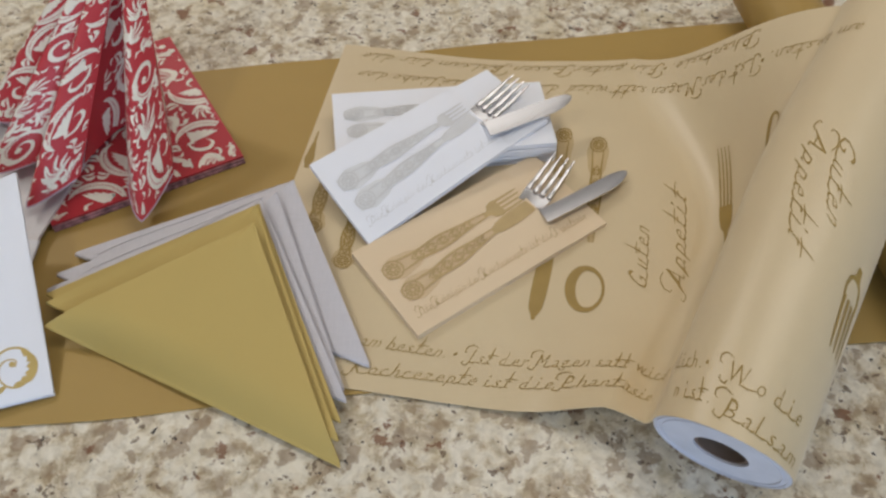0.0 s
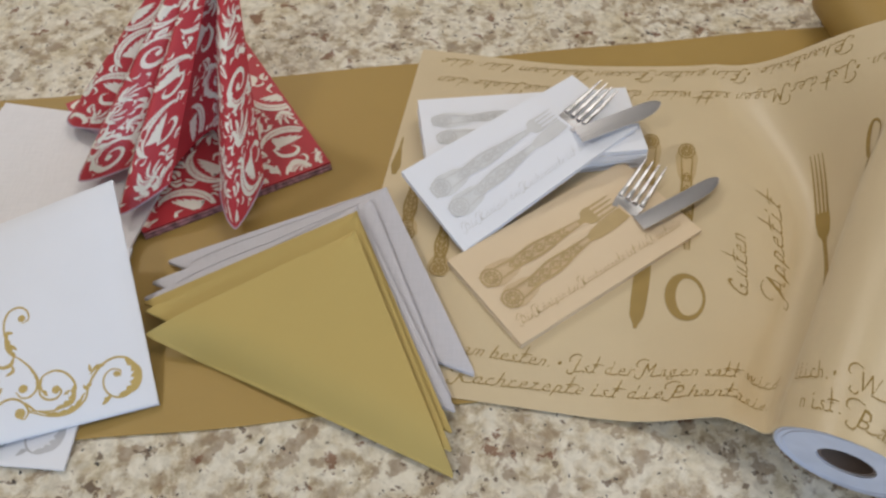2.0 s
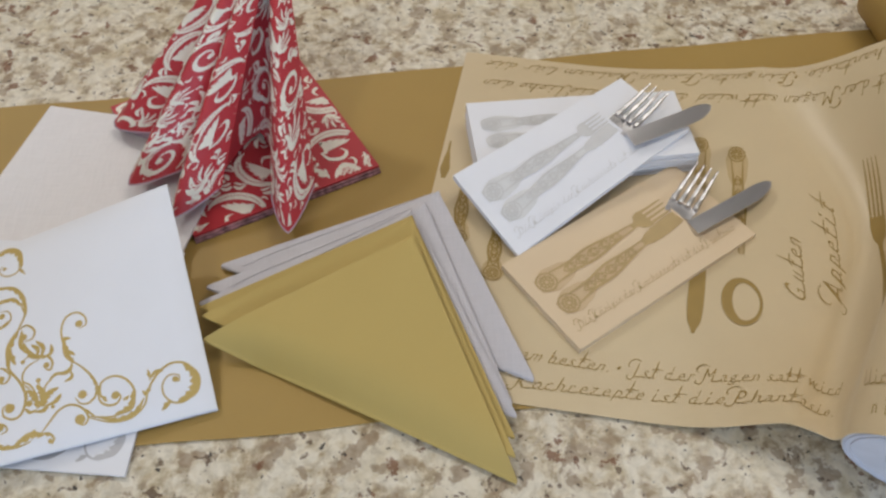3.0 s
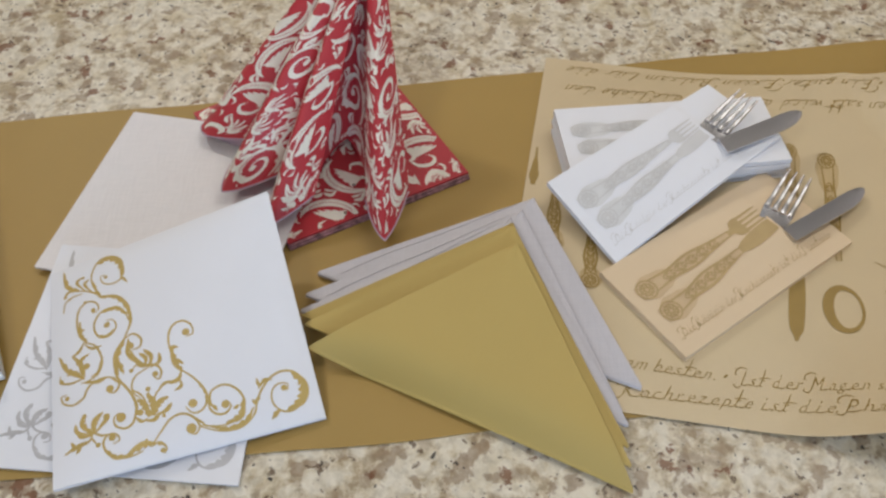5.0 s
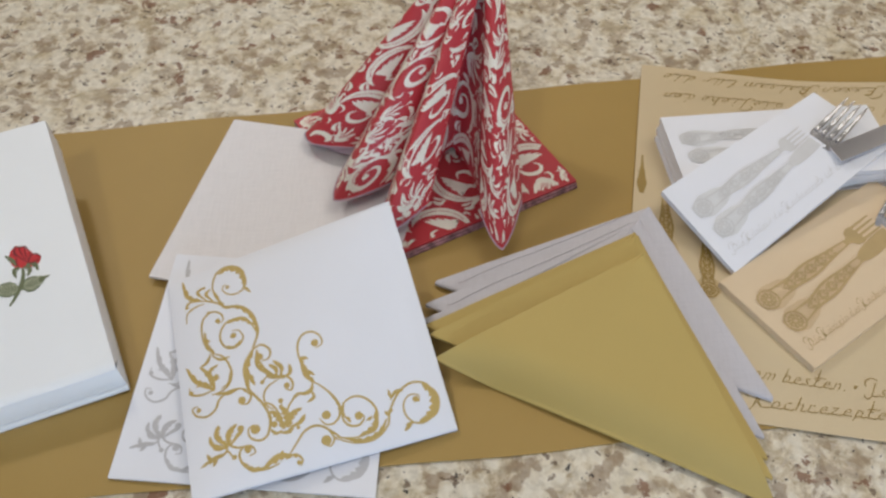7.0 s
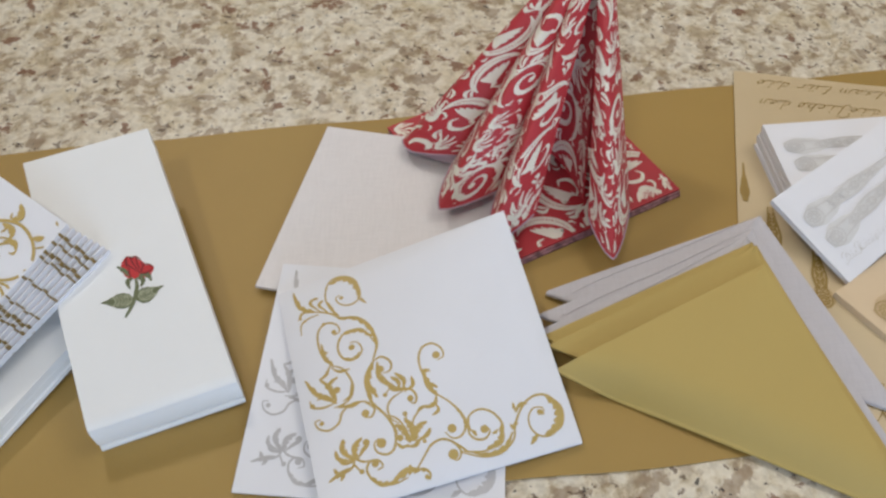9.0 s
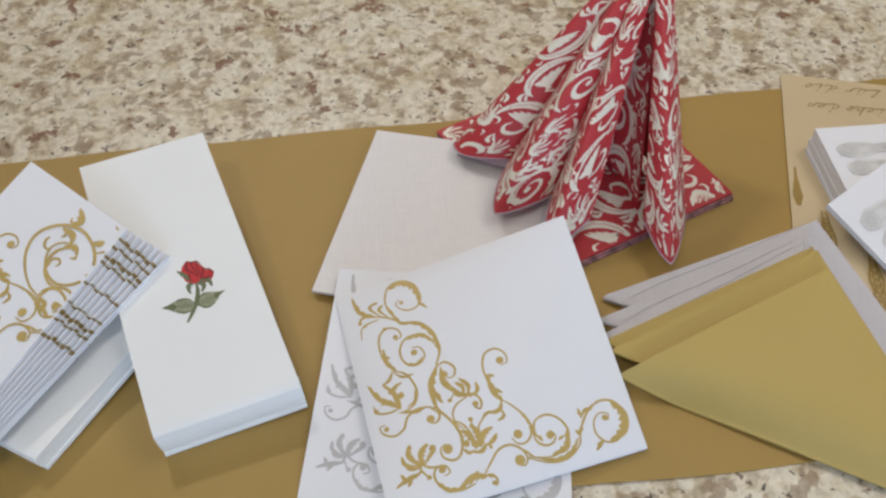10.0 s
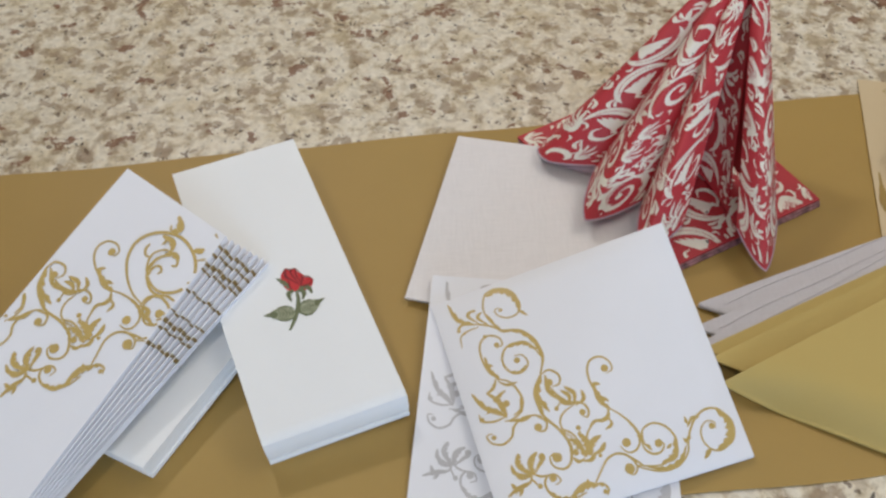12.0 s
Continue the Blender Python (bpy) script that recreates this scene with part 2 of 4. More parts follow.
class Drawing:
    """Flat inked shapes in plane units, later laid on a surface."""

    def __init__(self):
        self.quads = []
        self.layer = 0

    def add(self, *pts):
        self.quads.append((self.layer, pts))

    def ribbon(self, path, left, right):
        self.layer += 1
        edge = []
        for i, q in enumerate(path):
            t = (path[min(i + 1, len(path) - 1)] - path[max(i - 1, 0)]).normalized()
            n = Vector((-t.y, t.x, 0))
            edge.append((q + n * left[i], q - n * right[i]))
        for (a, b), (c, d) in zip(edge, edge[1:]):
            self.add(a, b, d, c)

    def vine(self, w, *pts):
        path = smooth_path(pts)
        m = len(path) - 1
        half = [0.56 * w * (0.62 + 0.70 * math.sin(math.pi * (i / m) ** 0.8)) for i in range(m + 1)]
        self.ribbon(path, half, half)

    def leaf(self, w, *pts):
        path = smooth_path(pts, 8)
        m = len(path) - 1
        base = [w * math.sin(math.pi * min(1, 0.10 + 0.90 * (i / m) ** 1.2)) ** 0.7 * 0.56 for i in range(m + 1)]
        chord = path[m] - path[0]
        bend = chord.cross(path[m // 2] - path[0]).z
        toothed = [b * (0.75 + 0.75 * ((i % 4) / 3)) for i, b in enumerate(base)]
        smooth = [b * 0.85 for b in base]
        self.ribbon(path, *((toothed, smooth) if bend < 0 else (smooth, toothed)))

    def lobe(self, w, *pts):
        """A plump drop with a narrow root and a round end."""
        path = smooth_path(pts, 7)
        m = len(path) - 1
        half = [w * 0.5 * math.sin(math.pi * min(1, 0.06 + 0.94 * (i / m) ** 1.5)) ** 0.75 for i in range(m + 1)]
        self.ribbon(path, half, half)

    def ball(self, r, c, n=12):
        self.layer += 1
        c = Vector((*c, 0))
        ring = [c + Vector((math.cos(2 * math.pi * k / n), math.sin(2 * math.pi * k / n), 0)) * r for k in range(n)]
        for k in range(0, n, 2):
            self.add(c, ring[k], ring[(k + 1) % n], ring[(k + 2) % n])

    def ring(self, r, w, c, n=20, sx=1.0):
        c = Vector((*c, 0))
        path = [c + Vector((math.cos(2 * math.pi * k / n) * sx, math.sin(2 * math.pi * k / n), 0)) * r for k in range(n + 1)]
        self.ribbon(path, [w / 2] * (n + 1), [w / 2] * (n + 1))

    def bowl(self, c, rx, ry, n=32):
        """The outline of a spoon's bowl, broad on one side and fine on the other."""
        c = Vector((*c, 0))
        turn = [2 * math.pi * k / n for k in range(n + 1)]
        self.ribbon([c + Vector((rx * math.cos(q), ry * math.sin(q), 0)) for q in turn], [0.24 * rx * (1.15 - 0.9 * math.cos(q)) for q in turn], [0.10 * rx] * (n + 1))

    def shape(self, a, b, profile, n=4):
        """A ribbon from a to b with half widths given along it."""
        a, b = Vector((*a, 0)), Vector((*b, 0))
        m = (len(profile) - 1) * n
        half = []
        for i in range(m + 1):
            k, f = divmod(i / n, 1)
            k = int(k)
            lo, hi = profile[k], profile[min(k + 1, len(profile) - 1)]
            half.append(lo + (hi - lo) * (f * f * (3 - 2 * f)))
        self.ribbon([a.lerp(b, i / m) for i in range(m + 1)], half, half)

    def text(self, words, size, at, turn=0.0, shear=0.3, span=0.1, joined=0.0):
        """Lettering from at along turn, fitted to a span; joined: the width of the pen stroke that links the letters of a word."""
        shapes, strokes = [], []
        pen = 0.0
        for word in words.split(" "):
            last = None
            for letter in word:
                data = bpy.data.curves.new("lettering", "FONT")
                data.body, data.size, data.shear, data.resolution_u, data.offset = letter, 1.0, shear, 2, -0.012
                ob = bpy.data.objects.new("lettering", data)
                me = bpy.data.meshes.new_from_object(ob)
                for poly in me.polygons:
                    shapes.append([(pen + me.vertices[k].co.x, me.vertices[k].co.y) for k in poly.vertices])
                foot = [v.co.x for v in me.vertices if v.co.y < 0.15] or [v.co.x for v in me.vertices]
                if joined and last is not None and letter.isalpha():
                    strokes.append(((last - 0.03, 0.03), ((last + pen + min(foot)) / 2, 0.02), (pen + min(foot) + 0.02, 0.10)))
                if joined and letter == "t":
                    strokes.append(((pen - 0.12 + shear * 0.5, 0.50), (pen + 0.20 + shear * 0.5, 0.53), (pen + 0.62 + shear * 0.5, 0.52)))
                    strokes.append(((pen + 0.14 + shear * 0.4, 0.40), (pen + 0.16 + shear * 0.8, 0.80)))
                if joined and last is None and letter.isupper() and letter != "G":
                    strokes.append(((pen + 0.70, 0.74), (pen + 0.35, 0.80), (pen - 0.02, 0.72), (pen - 0.14, 0.58), (pen - 0.02, 0.54)))
                    strokes.append(((pen + 0.12, 0.00), (pen - 0.10, -0.16), (pen - 0.34, -0.06), (pen - 0.24, 0.10)))
                last = pen + max(foot)
                pen += max(v.co.x for v in me.vertices) - shear * 0.09 + 0.045
                bpy.data.objects.remove(ob)
                bpy.data.meshes.remove(me)
                bpy.data.curves.remove(data)
            pen += 0.26
        k = span / pen
        c, s = math.cos(turn), math.sin(turn)

        def place(p):
            y = p[1] * 0.84 if p[1] < 0.5 else 0.42 + (p[1] - 0.5) * 1.6
            x = k * (p[0] + 0.30 * shear * (y - p[1]))
            return Vector((at[0] + x * c - size * y * s, at[1] + x * s + size * y * c, 0))
        self.layer += 1
        for poly in shapes:
            self.add(*[place(p) for p in poly])
        for pts in strokes:
            self.vine(joined, *[place(p).to_2d() for p in pts])

    def lay(self, fn):
        """The shapes on fn(x, y), which gives a point or None past an edge."""
        bm = bmesh.new()
        seen = {}
        for layer, q in self.quads:
            rise = Vector((0, 0, 4e-6 * (layer % 60)))
            vs = []
            for p in q:
                key = (layer, round(p.x, 6), round(p.y, 6))
                if key not in seen:
                    at = fn(p.x, p.y)
                    seen[key] = bm.verts.new(Vector(at) + rise) if at is not None else None
                vs.append(seen[key])
            if None in vs or len(set(vs)) < 3:
                continue
            try:
                bm.faces.new(list(dict.fromkeys(vs)))
            except ValueError:
                pass
        return bm


def over(fn, up):
    """The surface fn raised along its normal."""
    def raised(u, v):
        p = Vector(fn(u, v))
        n = (Vector(fn(u + 1e-3, v)) - p).cross(Vector(fn(u, v + 1e-3)) - p).normalized()
        return p + n * (up if n.z >= -0.2 else -up)
    return raised


def corner_scroll():
    """The scrolled vine that fills the corner of a napkin, in millimetres of a 195 mm square."""
    d = Drawing()
    vine = lambda w, *pts: d.vine(0.84 * w, *pts)
    leaf = lambda w, *pts: d.leaf(0.88 * w, *pts)
    lobe = lambda w, *pts: d.lobe(0.92 * w, *pts)
    ball = lambda r, c: d.ball(0.90 * r, c)
    vine(1.4, (43.8, 150.4), (38.2, 164.5), (38.3, 176.5), (44.2, 186.9), (54.4, 187.8), (63.1, 179.7), (65.7, 167.1), (62.3, 159.5), (54.3, 157.8), (47.8, 161.8), (45.5, 167.8), (49.1, 170.2))
    ball(1.9, (50, 167.1))
    leaf(5.9, (43.5, 184.3), (54.3, 186.3), (63.4, 176.8), (63.9, 161.2))
    leaf(2.4, (62.3, 162.2), (68.4, 153.6))
    vine(1.4, (46.3, 147.7), (38.8, 155.9), (30.8, 161.3), (23.9, 163.9))
    leaf(4.0, (26.7, 163.2), (15.8, 172.6), (12.3, 190.6))
    lobe(3.1, (30.9, 161.9), (24.5, 172.8), (30.8, 176.3))
    lobe(3.1, (36.8, 158.5), (31.3, 167.8), (35.9, 171.7))
    ball(1.6, (30.2, 175.2))
    vine(1.2, (29.3, 159.4), (20.7, 159.4), (13.9, 156.2), (12.2, 146.7))
    ball(1.6, (31.2, 149.3))
    ball(1.4, (14.3, 161.9))
    lobe(2.6, (23.9, 163.9), (16.9, 166.3), (12.2, 161))
    leaf(2.4, (19.3, 159.5), (14.9, 157.4))
    leaf(2.7, (38.4, 167.8), (43.8, 150.4), (51.5, 145.4))
    vine(1.4, (30.4, 110.8), (24.6, 121.3), (23.7, 135.6), (26.7, 145.3), (34, 148.7), (41, 144.2), (42, 137.5), (36.9, 135.9))
    ball(2.3, (37.7, 138.7))
    leaf(3.7, (31.2, 111), (26.1, 119.2), (25.7, 133.1))
    leaf(2.1, (25.6, 126), (29.6, 122.2))
    leaf(4.0, (43.7, 149.5), (58.1, 143.2), (66.3, 129.8), (66.4, 114.8))
    vine(1.6, (42.5, 151), (59.3, 141.4), (66.8, 125.1), (66.2, 113.4), (60.9, 103.7))
    vine(1.2, (59.4, 142.7), (66, 131.5), (68, 117.1), (62.3, 104.6))
    vine(1.4, (65.8, 118), (62.3, 127.8), (54.3, 134.1), (44.8, 134.1), (38.7, 127.4), (37.8, 118.7), (42.3, 110.9), (50, 109.9), (55.4, 115.4), (53.2, 122.9), (47.6, 124.6))
    ball(2.8, (48.1, 120.2))
    leaf(3.7, (65, 123.7), (56.9, 133.1), (44.8, 133.2))
    leaf(2.7, (41.2, 112.8), (47.4, 109.8), (53.7, 114.3))
    vine(1.4, (27.8, 111.8), (37.6, 104.8), (42, 90.8), (38.7, 80.8), (32, 77), (24.4, 76.6))
    lobe(2.6, (28.9, 109.6), (34.9, 103.6), (43.2, 103.2))
    leaf(4.0, (27.2, 79.7), (14.1, 92), (7.2, 107.4))
    leaf(4.0, (27.3, 81), (25.8, 91.4), (18.3, 104.1))
    leaf(3.5, (25.1, 84.1), (25, 96.1), (32.7, 100.2))
    ball(3.0, (29.5, 89.7))
    lobe(3.1, (27.1, 78.9), (20.3, 88), (13.2, 87.3))
    vine(1.4, (26, 80.1), (17, 79.6), (8.7, 83.1), (8.1, 89))
    ball(2.1, (9, 84.1))
    leaf(2.7, (18.2, 102.4), (24.5, 105), (28.6, 111.5))
    lobe(2.6, (30.7, 76.4), (36.6, 73.1), (45, 74.4))
    lobe(2.8, (32.2, 79.1), (38.9, 82.1), (41.2, 91.1))
    vine(1.4, (52.9, 70.2), (45.5, 74.2), (36.8, 74.7), (29.3, 70.6), (25.6, 63.9), (17.8, 60.7), (10.6, 64.4), (8.5, 70.7), (12.9, 71.3))
    ball(2.1, (13.1, 67.9))
    vine(1.4, (47.8, 72.8), (53.1, 66.1), (49.8, 60.6), (45, 61.4))
    ball(3.3, (45.9, 64.3))
    leaf(2.7, (41.6, 73.4), (26.8, 75.7))
    vine(1.6, (62.2, 104), (54.3, 93.2), (51.3, 80.3), (52.9, 70.2), (60.3, 57), (63.6, 44.3), (60, 32.8), (53.6, 29.8), (47.2, 33.8), (46.7, 40.1), (50.9, 42.8))
    ball(4.0, (51.7, 38.9))
    leaf(5.3, (60.7, 102.3), (53, 89.5), (51.9, 70.5))
    leaf(3.7, (53.2, 85.2), (57.7, 72.6))
    leaf(2.4, (61.2, 55.4), (64, 44.1), (61.1, 34.9))
    vine(1.4, (60.7, 102.3), (67.9, 104.2), (73.6, 97.6), (71.6, 91.2), (65.9, 90.7))
    ball(3.3, (64.7, 94.5))
    leaf(3.7, (63.9, 101.1), (62.1, 89), (67.4, 78.8))
    vine(1.4, (64.2, 91), (67.3, 83), (75.2, 73.4))
    ball(1.9, (63.3, 73.4))
    vine(0.9, (63.3, 73.4), (67.8, 76.7), (73, 75))
    lobe(3.6, (73.9, 73), (75.1, 80.3), (70.3, 86.1))
    lobe(3.8, (76.3, 72.2), (79.4, 80.2), (73.9, 88.4))
    lobe(3.3, (77.4, 71.3), (84.8, 74.3), (85.6, 81.7))
    vine(1.4, (74.1, 73.8), (82.4, 71.6), (85.2, 65.6), (82.9, 60.5), (79.3, 62.7))
    ball(2.6, (80.5, 65))
    leaf(4.3, (66.8, 83.1), (70.6, 75.8), (81.3, 72.7))
    vine(1.2, (76.3, 72.2), (67.1, 68.9), (62.4, 62.9), (62.9, 54.9), (67.6, 49.4))
    leaf(4.5, (100.6, 60.8), (95.7, 70.3), (95.2, 84.6))
    vine(1.4, (99.7, 61.6), (94.7, 77.9), (94.3, 91.8), (98.9, 100.7), (106.9, 102.3), (112.8, 97), (113.1, 89.9), (107.9, 87.9))
    ball(3.3, (108, 92.1))
    leaf(2.7, (95.6, 83.9), (100.6, 81.2))
    leaf(3.2, (96.3, 73.3), (102.4, 66.6))
    vine(1.4, (99.3, 63), (107.3, 54.1), (113.5, 43.2), (113.9, 33), (108.1, 27.2), (101.8, 27.8), (98.4, 33.2))
    ball(3.7, (103.7, 34.4))
    leaf(2.4, (110.1, 50.1), (114.6, 39.1), (112.7, 30.9))
    lobe(3.8, (99.8, 62.1), (96.7, 55.9), (89, 54.4))
    lobe(2.8, (96.9, 57.2), (98, 50.3), (92.1, 47.7))
    lobe(2.8, (95.2, 54.6), (87.4, 55.9), (81.4, 52.6))
    vine(1.2, (84.1, 53.8), (78.3, 48.6), (76.5, 41.5))
    leaf(4.8, (71.9, 32.9), (69.7, 43.6), (64.5, 49.7))
    leaf(5.3, (73.7, 33.6), (76.1, 42.9), (72.1, 51.9))
    leaf(4.8, (75, 33.2), (79.5, 41.9), (87.7, 45))
    lobe(3.8, (76.6, 32.7), (84.4, 34.8), (89.1, 39.5))
    lobe(2.8, (70.6, 32.5), (65.7, 31.5), (62.2, 35.9))
    ball(2.1, (73.6, 54.8))
    ball(2.8, (65.7, 38.5))
    ball(1.6, (82, 31.1))
    vine(0.9, (73.6, 54.8), (74, 48.7), (76.1, 42.9))
    lobe(3.6, (67.6, 31.4), (74.9, 30.2), (79.8, 34.7))
    vine(1.2, (61.6, 57.9), (68, 51.9), (72.2, 41.6))
    vine(1.4, (113.7, 31.9), (118.6, 40), (127.9, 42.3), (136.4, 36.9), (140.3, 27.1), (136.6, 17.8), (128.3, 13.2), (118.7, 12.9), (105.4, 17))
    vine(1.4, (115, 33.5), (115.1, 26.5), (119.5, 21.6), (125.9, 21.1), (130, 25.4), (127.6, 30.5))
    ball(3.3, (126.4, 27.4))
    leaf(4.8, (140, 27.7), (135.7, 16.1), (123.5, 13.1))
    leaf(2.7, (116.8, 29.7), (120, 23.9))
    lobe(2.6, (118.7, 40.5), (115.8, 33.8), (116.4, 28.1))
    leaf(2.4, (135.9, 24.6), (130.9, 22.2))
    vine(1.4, (105.6, 16), (120.1, 8.8), (134.2, 8.1), (145.1, 14.8), (149, 23.6), (154.8, 32.1), (162.6, 39), (172, 41.8), (181.1, 38.4), (185.7, 28.4), (181.4, 16.2), (173.3, 10.8), (164.9, 12.4), (160.1, 19.5), (161.1, 28), (166.8, 32.9), (173.3, 31.3), (172.5, 26.4))
    ball(2.6, (170.4, 28.9))
    leaf(3.7, (112, 14.7), (124.8, 8.9), (137.9, 11.2), (146.5, 20.5))
    leaf(2.7, (147.7, 21.5), (145.9, 26.1))
    leaf(2.7, (147.8, 23.9), (152.1, 25.5))
    leaf(7.2, (178.9, 39.7), (185.4, 28.5), (181.2, 16.3), (168.5, 11.5))
    leaf(3.5, (164.2, 13.5), (156.3, 7.8))
    lobe(3.3, (152, 32.8), (157.4, 37.7), (163.5, 37.5))
    leaf(2.4, (153.2, 33.7), (152.3, 41.1))
    vine(1.4, (70.4, 12.1), (79.1, 20.9), (86.2, 27.3), (94.8, 28.8), (102.2, 24.2), (105.3, 16.6), (101.8, 11.8), (96.7, 14.2))
    ball(4.2, (99.5, 16.3))
    vine(1.4, (100.2, 25.8), (106.1, 20.2), (110.7, 14.4))
    leaf(5.3, (73.4, 12.2), (63.9, 14.5), (51.4, 9.2))
    leaf(3.2, (65.6, 11.6), (67.6, 18.2))
    vine(1.4, (70.5, 13), (76.7, 12.2), (79.9, 7.6), (77.9, 4))
    ball(1.9, (77.1, 6.5))
    leaf(2.4, (73.9, 12.5), (78.7, 10.7))
    vine(1.4, (64.1, 9.7), (54.7, 8.2), (46.9, 9.6), (39.7, 14.6), (37.1, 22.7), (40.2, 28.1), (46.3, 27.9), (48.8, 22.7), (44.3, 20.9))
    ball(3.0, (43.9, 25.9))
    leaf(3.5, (38.7, 17.3), (44.7, 10.2), (56.6, 9.1))
    leaf(4.3, (30.4, 32.3), (23.3, 42.4), (25.9, 51))
    leaf(4.8, (31.2, 32.5), (32.1, 41.9), (39.1, 47.7))
    lobe(3.3, (29.3, 32.7), (19.6, 37.3), (18.4, 44.6))
    lobe(3.3, (32.4, 32.6), (38.3, 38.5), (43.6, 41.8))
    ball(2.8, (41.3, 42.9))
    ball(2.1, (25.1, 48.2))
    lobe(3.1, (30.4, 31.8), (22.9, 32.8), (19.1, 36.7))
    vine(1.4, (30.7, 34.7), (28.1, 28.6), (20.3, 25.7), (10.7, 24))
    leaf(3.5, (28, 28.1), (19.2, 27), (8.8, 23.2))
    leaf(2.7, (17.5, 26.1), (14.3, 31.8))
    ball(2.1, (33.5, 23.3))
    leaf(2.7, (21.4, 25.3), (17.4, 21.2))
    vine(1.4, (30.2, 34.4), (36, 29.9), (42.2, 28.9))
    vine(1.2, (29.2, 30.2), (32.8, 23.5))
    return d


SCROLL = corner_scroll()

# ---- bronze table runner with its roll ----
def brown_back(x):
    return 0.686 + 0.097 * x


def brown_front(x):
    return 0.2965 + 0.082 * x


def brown_point(u, v):
    x = -1.3 + 1.67 * u
    y = brown_front(x) * (1 - v) + brown_back(x) * v
    ripple = 0.0005 * math.sin(x * 23 + 1.5 * v) * math.sin(v * 3.0 + x * 5)
    edge = 0.0012 * math.sin(x * 31) * (abs(2 * v - 1) ** 8)
    return (x, y + edge, 0.0016 + ripple)


runner = empty("table_runner", "bronze brown airlaid table runner lying along the granite worktop", "table runner")
part("sheet", sheet(brown_point, 140, 30, 0.0008), BROWN, runner)


def tube(a, b, r0, r1, n=56, bm=None):
    """A hollow cylinder with thick walls between two points."""
    a, b = Vector(a), Vector(b)
    w = (b - a).normalized()
    s = w.cross(Vector((0, 0, 1))).normalized()
    t = s.cross(w)
    bm = bm or bmesh.new()
    rings = []
    for p, r in ((a, r1), (b, r1), (b, r0), (a, r0)):
        rings.append([bm.verts.new(p + (s * math.cos(2 * math.pi * k / n) + t * math.sin(2 * math.pi * k / n)) * r) for k in range(n)])
    for q in range(4):
        for k in range(n):
            bm.faces.new((rings[q][k], rings[q][(k + 1) % n], rings[(q + 1) % 4][(k + 1) % n], rings[(q + 1) % 4][k]))
    return bm


part("roll", tube((0.392, 0.332, 0.0375), (0.345, 0.730, 0.0375), 0.015, 0.035), BROWN, runner, "rolled-up rest of the bronze runner")

# ---- cream table runner ----
ROLL_A, ROLL_B, ROLL_R = (0.182, 0.216, 0.050), (0.385, 0.552, 0.120), 0.048


def cream_shape(v):
    """Where the cream sheet leaves the worktop and where it meets the roll, for v across it."""
    ax, ay, az = (a + (b - a) * v for a, b in zip(ROLL_A, ROLL_B))
    far = max(0.0, (v - 0.45) / 0.55)
    tent = far * far * (3 - 2 * far)
    near = max(0.0, 1 - v / 0.30) ** 2
    lift = radians(-22 + 26 * near + 36 * tent)
    wide = 1 + 0.34 * v * (1 - 0.85 * tent)
    reach = ROLL_R * wide + 0.020 + 0.014 * near + 0.140 * tent ** 1.3
    lx, ly = -0.176 + 0.079 * v, 0.313 + 0.383 * v
    fx, fy = ax - 0.855 * reach, ay + 0.519 * reach
    flat = math.hypot(fx - lx, fy - ly)
    bend = math.hypot(reach - ROLL_R * wide * math.cos(lift), az + ROLL_R * math.sin(lift)) * 1.05
    return ax, ay, az, lx, ly, fx, fy, flat, bend, reach, lift, tent, near, wide


def cream_point(s, w, up=0.0):
    """The cream runner's face: s along it from its cut end, w across it from its front edge, both in metres."""
    v = w / 0.39
    ax, ay, az, lx, ly, fx, fy, flat, bend, reach, lift, tent, near, wide = cream_shape(v)
    hx, hy = -0.855, 0.519
    arch = (0.034 * near + 0.006 * (1 - near) * (1 - tent)) * math.exp(-((s - flat + 0.022 - 0.034 * near) / 0.048) ** 2)
    crease = 0.0012 * math.exp(-((w - 0.285 - 0.35 * (s - 0.36)) / 0.018) ** 2 - ((s - 0.365) / 0.055) ** 2)
    if s <= flat:
        k = s / flat
        rise = 0.004 * math.sin(k * 7 + v * 3) ** 2 * k * max(0, v - 0.6) + up
        return (lx + (fx - lx) * k, ly + (fy - ly) * k - 0.013 * v ** 4 * math.sin(math.pi * k ** 1.2), 0.003 + rise + arch + crease)
    r = ROLL_R + up
    c, d = math.cos(lift), math.sin(lift)
    if s <= flat + bend:
        k = (s - flat) / bend
        drop = 0.62 * (az + ROLL_R * d)
        gap, tall, lie = reach - r * wide * c, az + r * d * 0.973, 0.9 * tent
        e0, e3 = (reach, 0.003 + up), (r * wide * c, tall)
        e1 = (reach - (0.80 - 0.18 * near - 0.45 * lie) * gap, 0.003 + up + 0.13 * lie * tall)
        e2 = (r * wide * c + drop * d * 0.75 + 0.40 * lie * gap, tall - drop * c * (1 - 0.62 * lie))
        e, z = (sum(b * q[i] for b, q in zip(((1 - k) ** 3, 3 * k * (1 - k) ** 2, 3 * k * k * (1 - k), k ** 3), (e0, e1, e2, e3))) for i in (0, 1))
        back = k * k * r * d
        return (ax + hx * e - 0.119 * back, ay + hy * e - 0.196 * back, z + arch * (near * (1 - k ** 3) + (1 - near) * (1 - k) ** 3) + crease * (1 - k) ** 3)
    q = lift + (s - flat - bend) / ROLL_R
    e, z = r * math.cos(q) * (wide if q < math.pi / 2 else 1), r * math.sin(q)
    return (ax + hx * e - 0.119 * z, ay + hy * e - 0.196 * z, az + 0.973 * z)


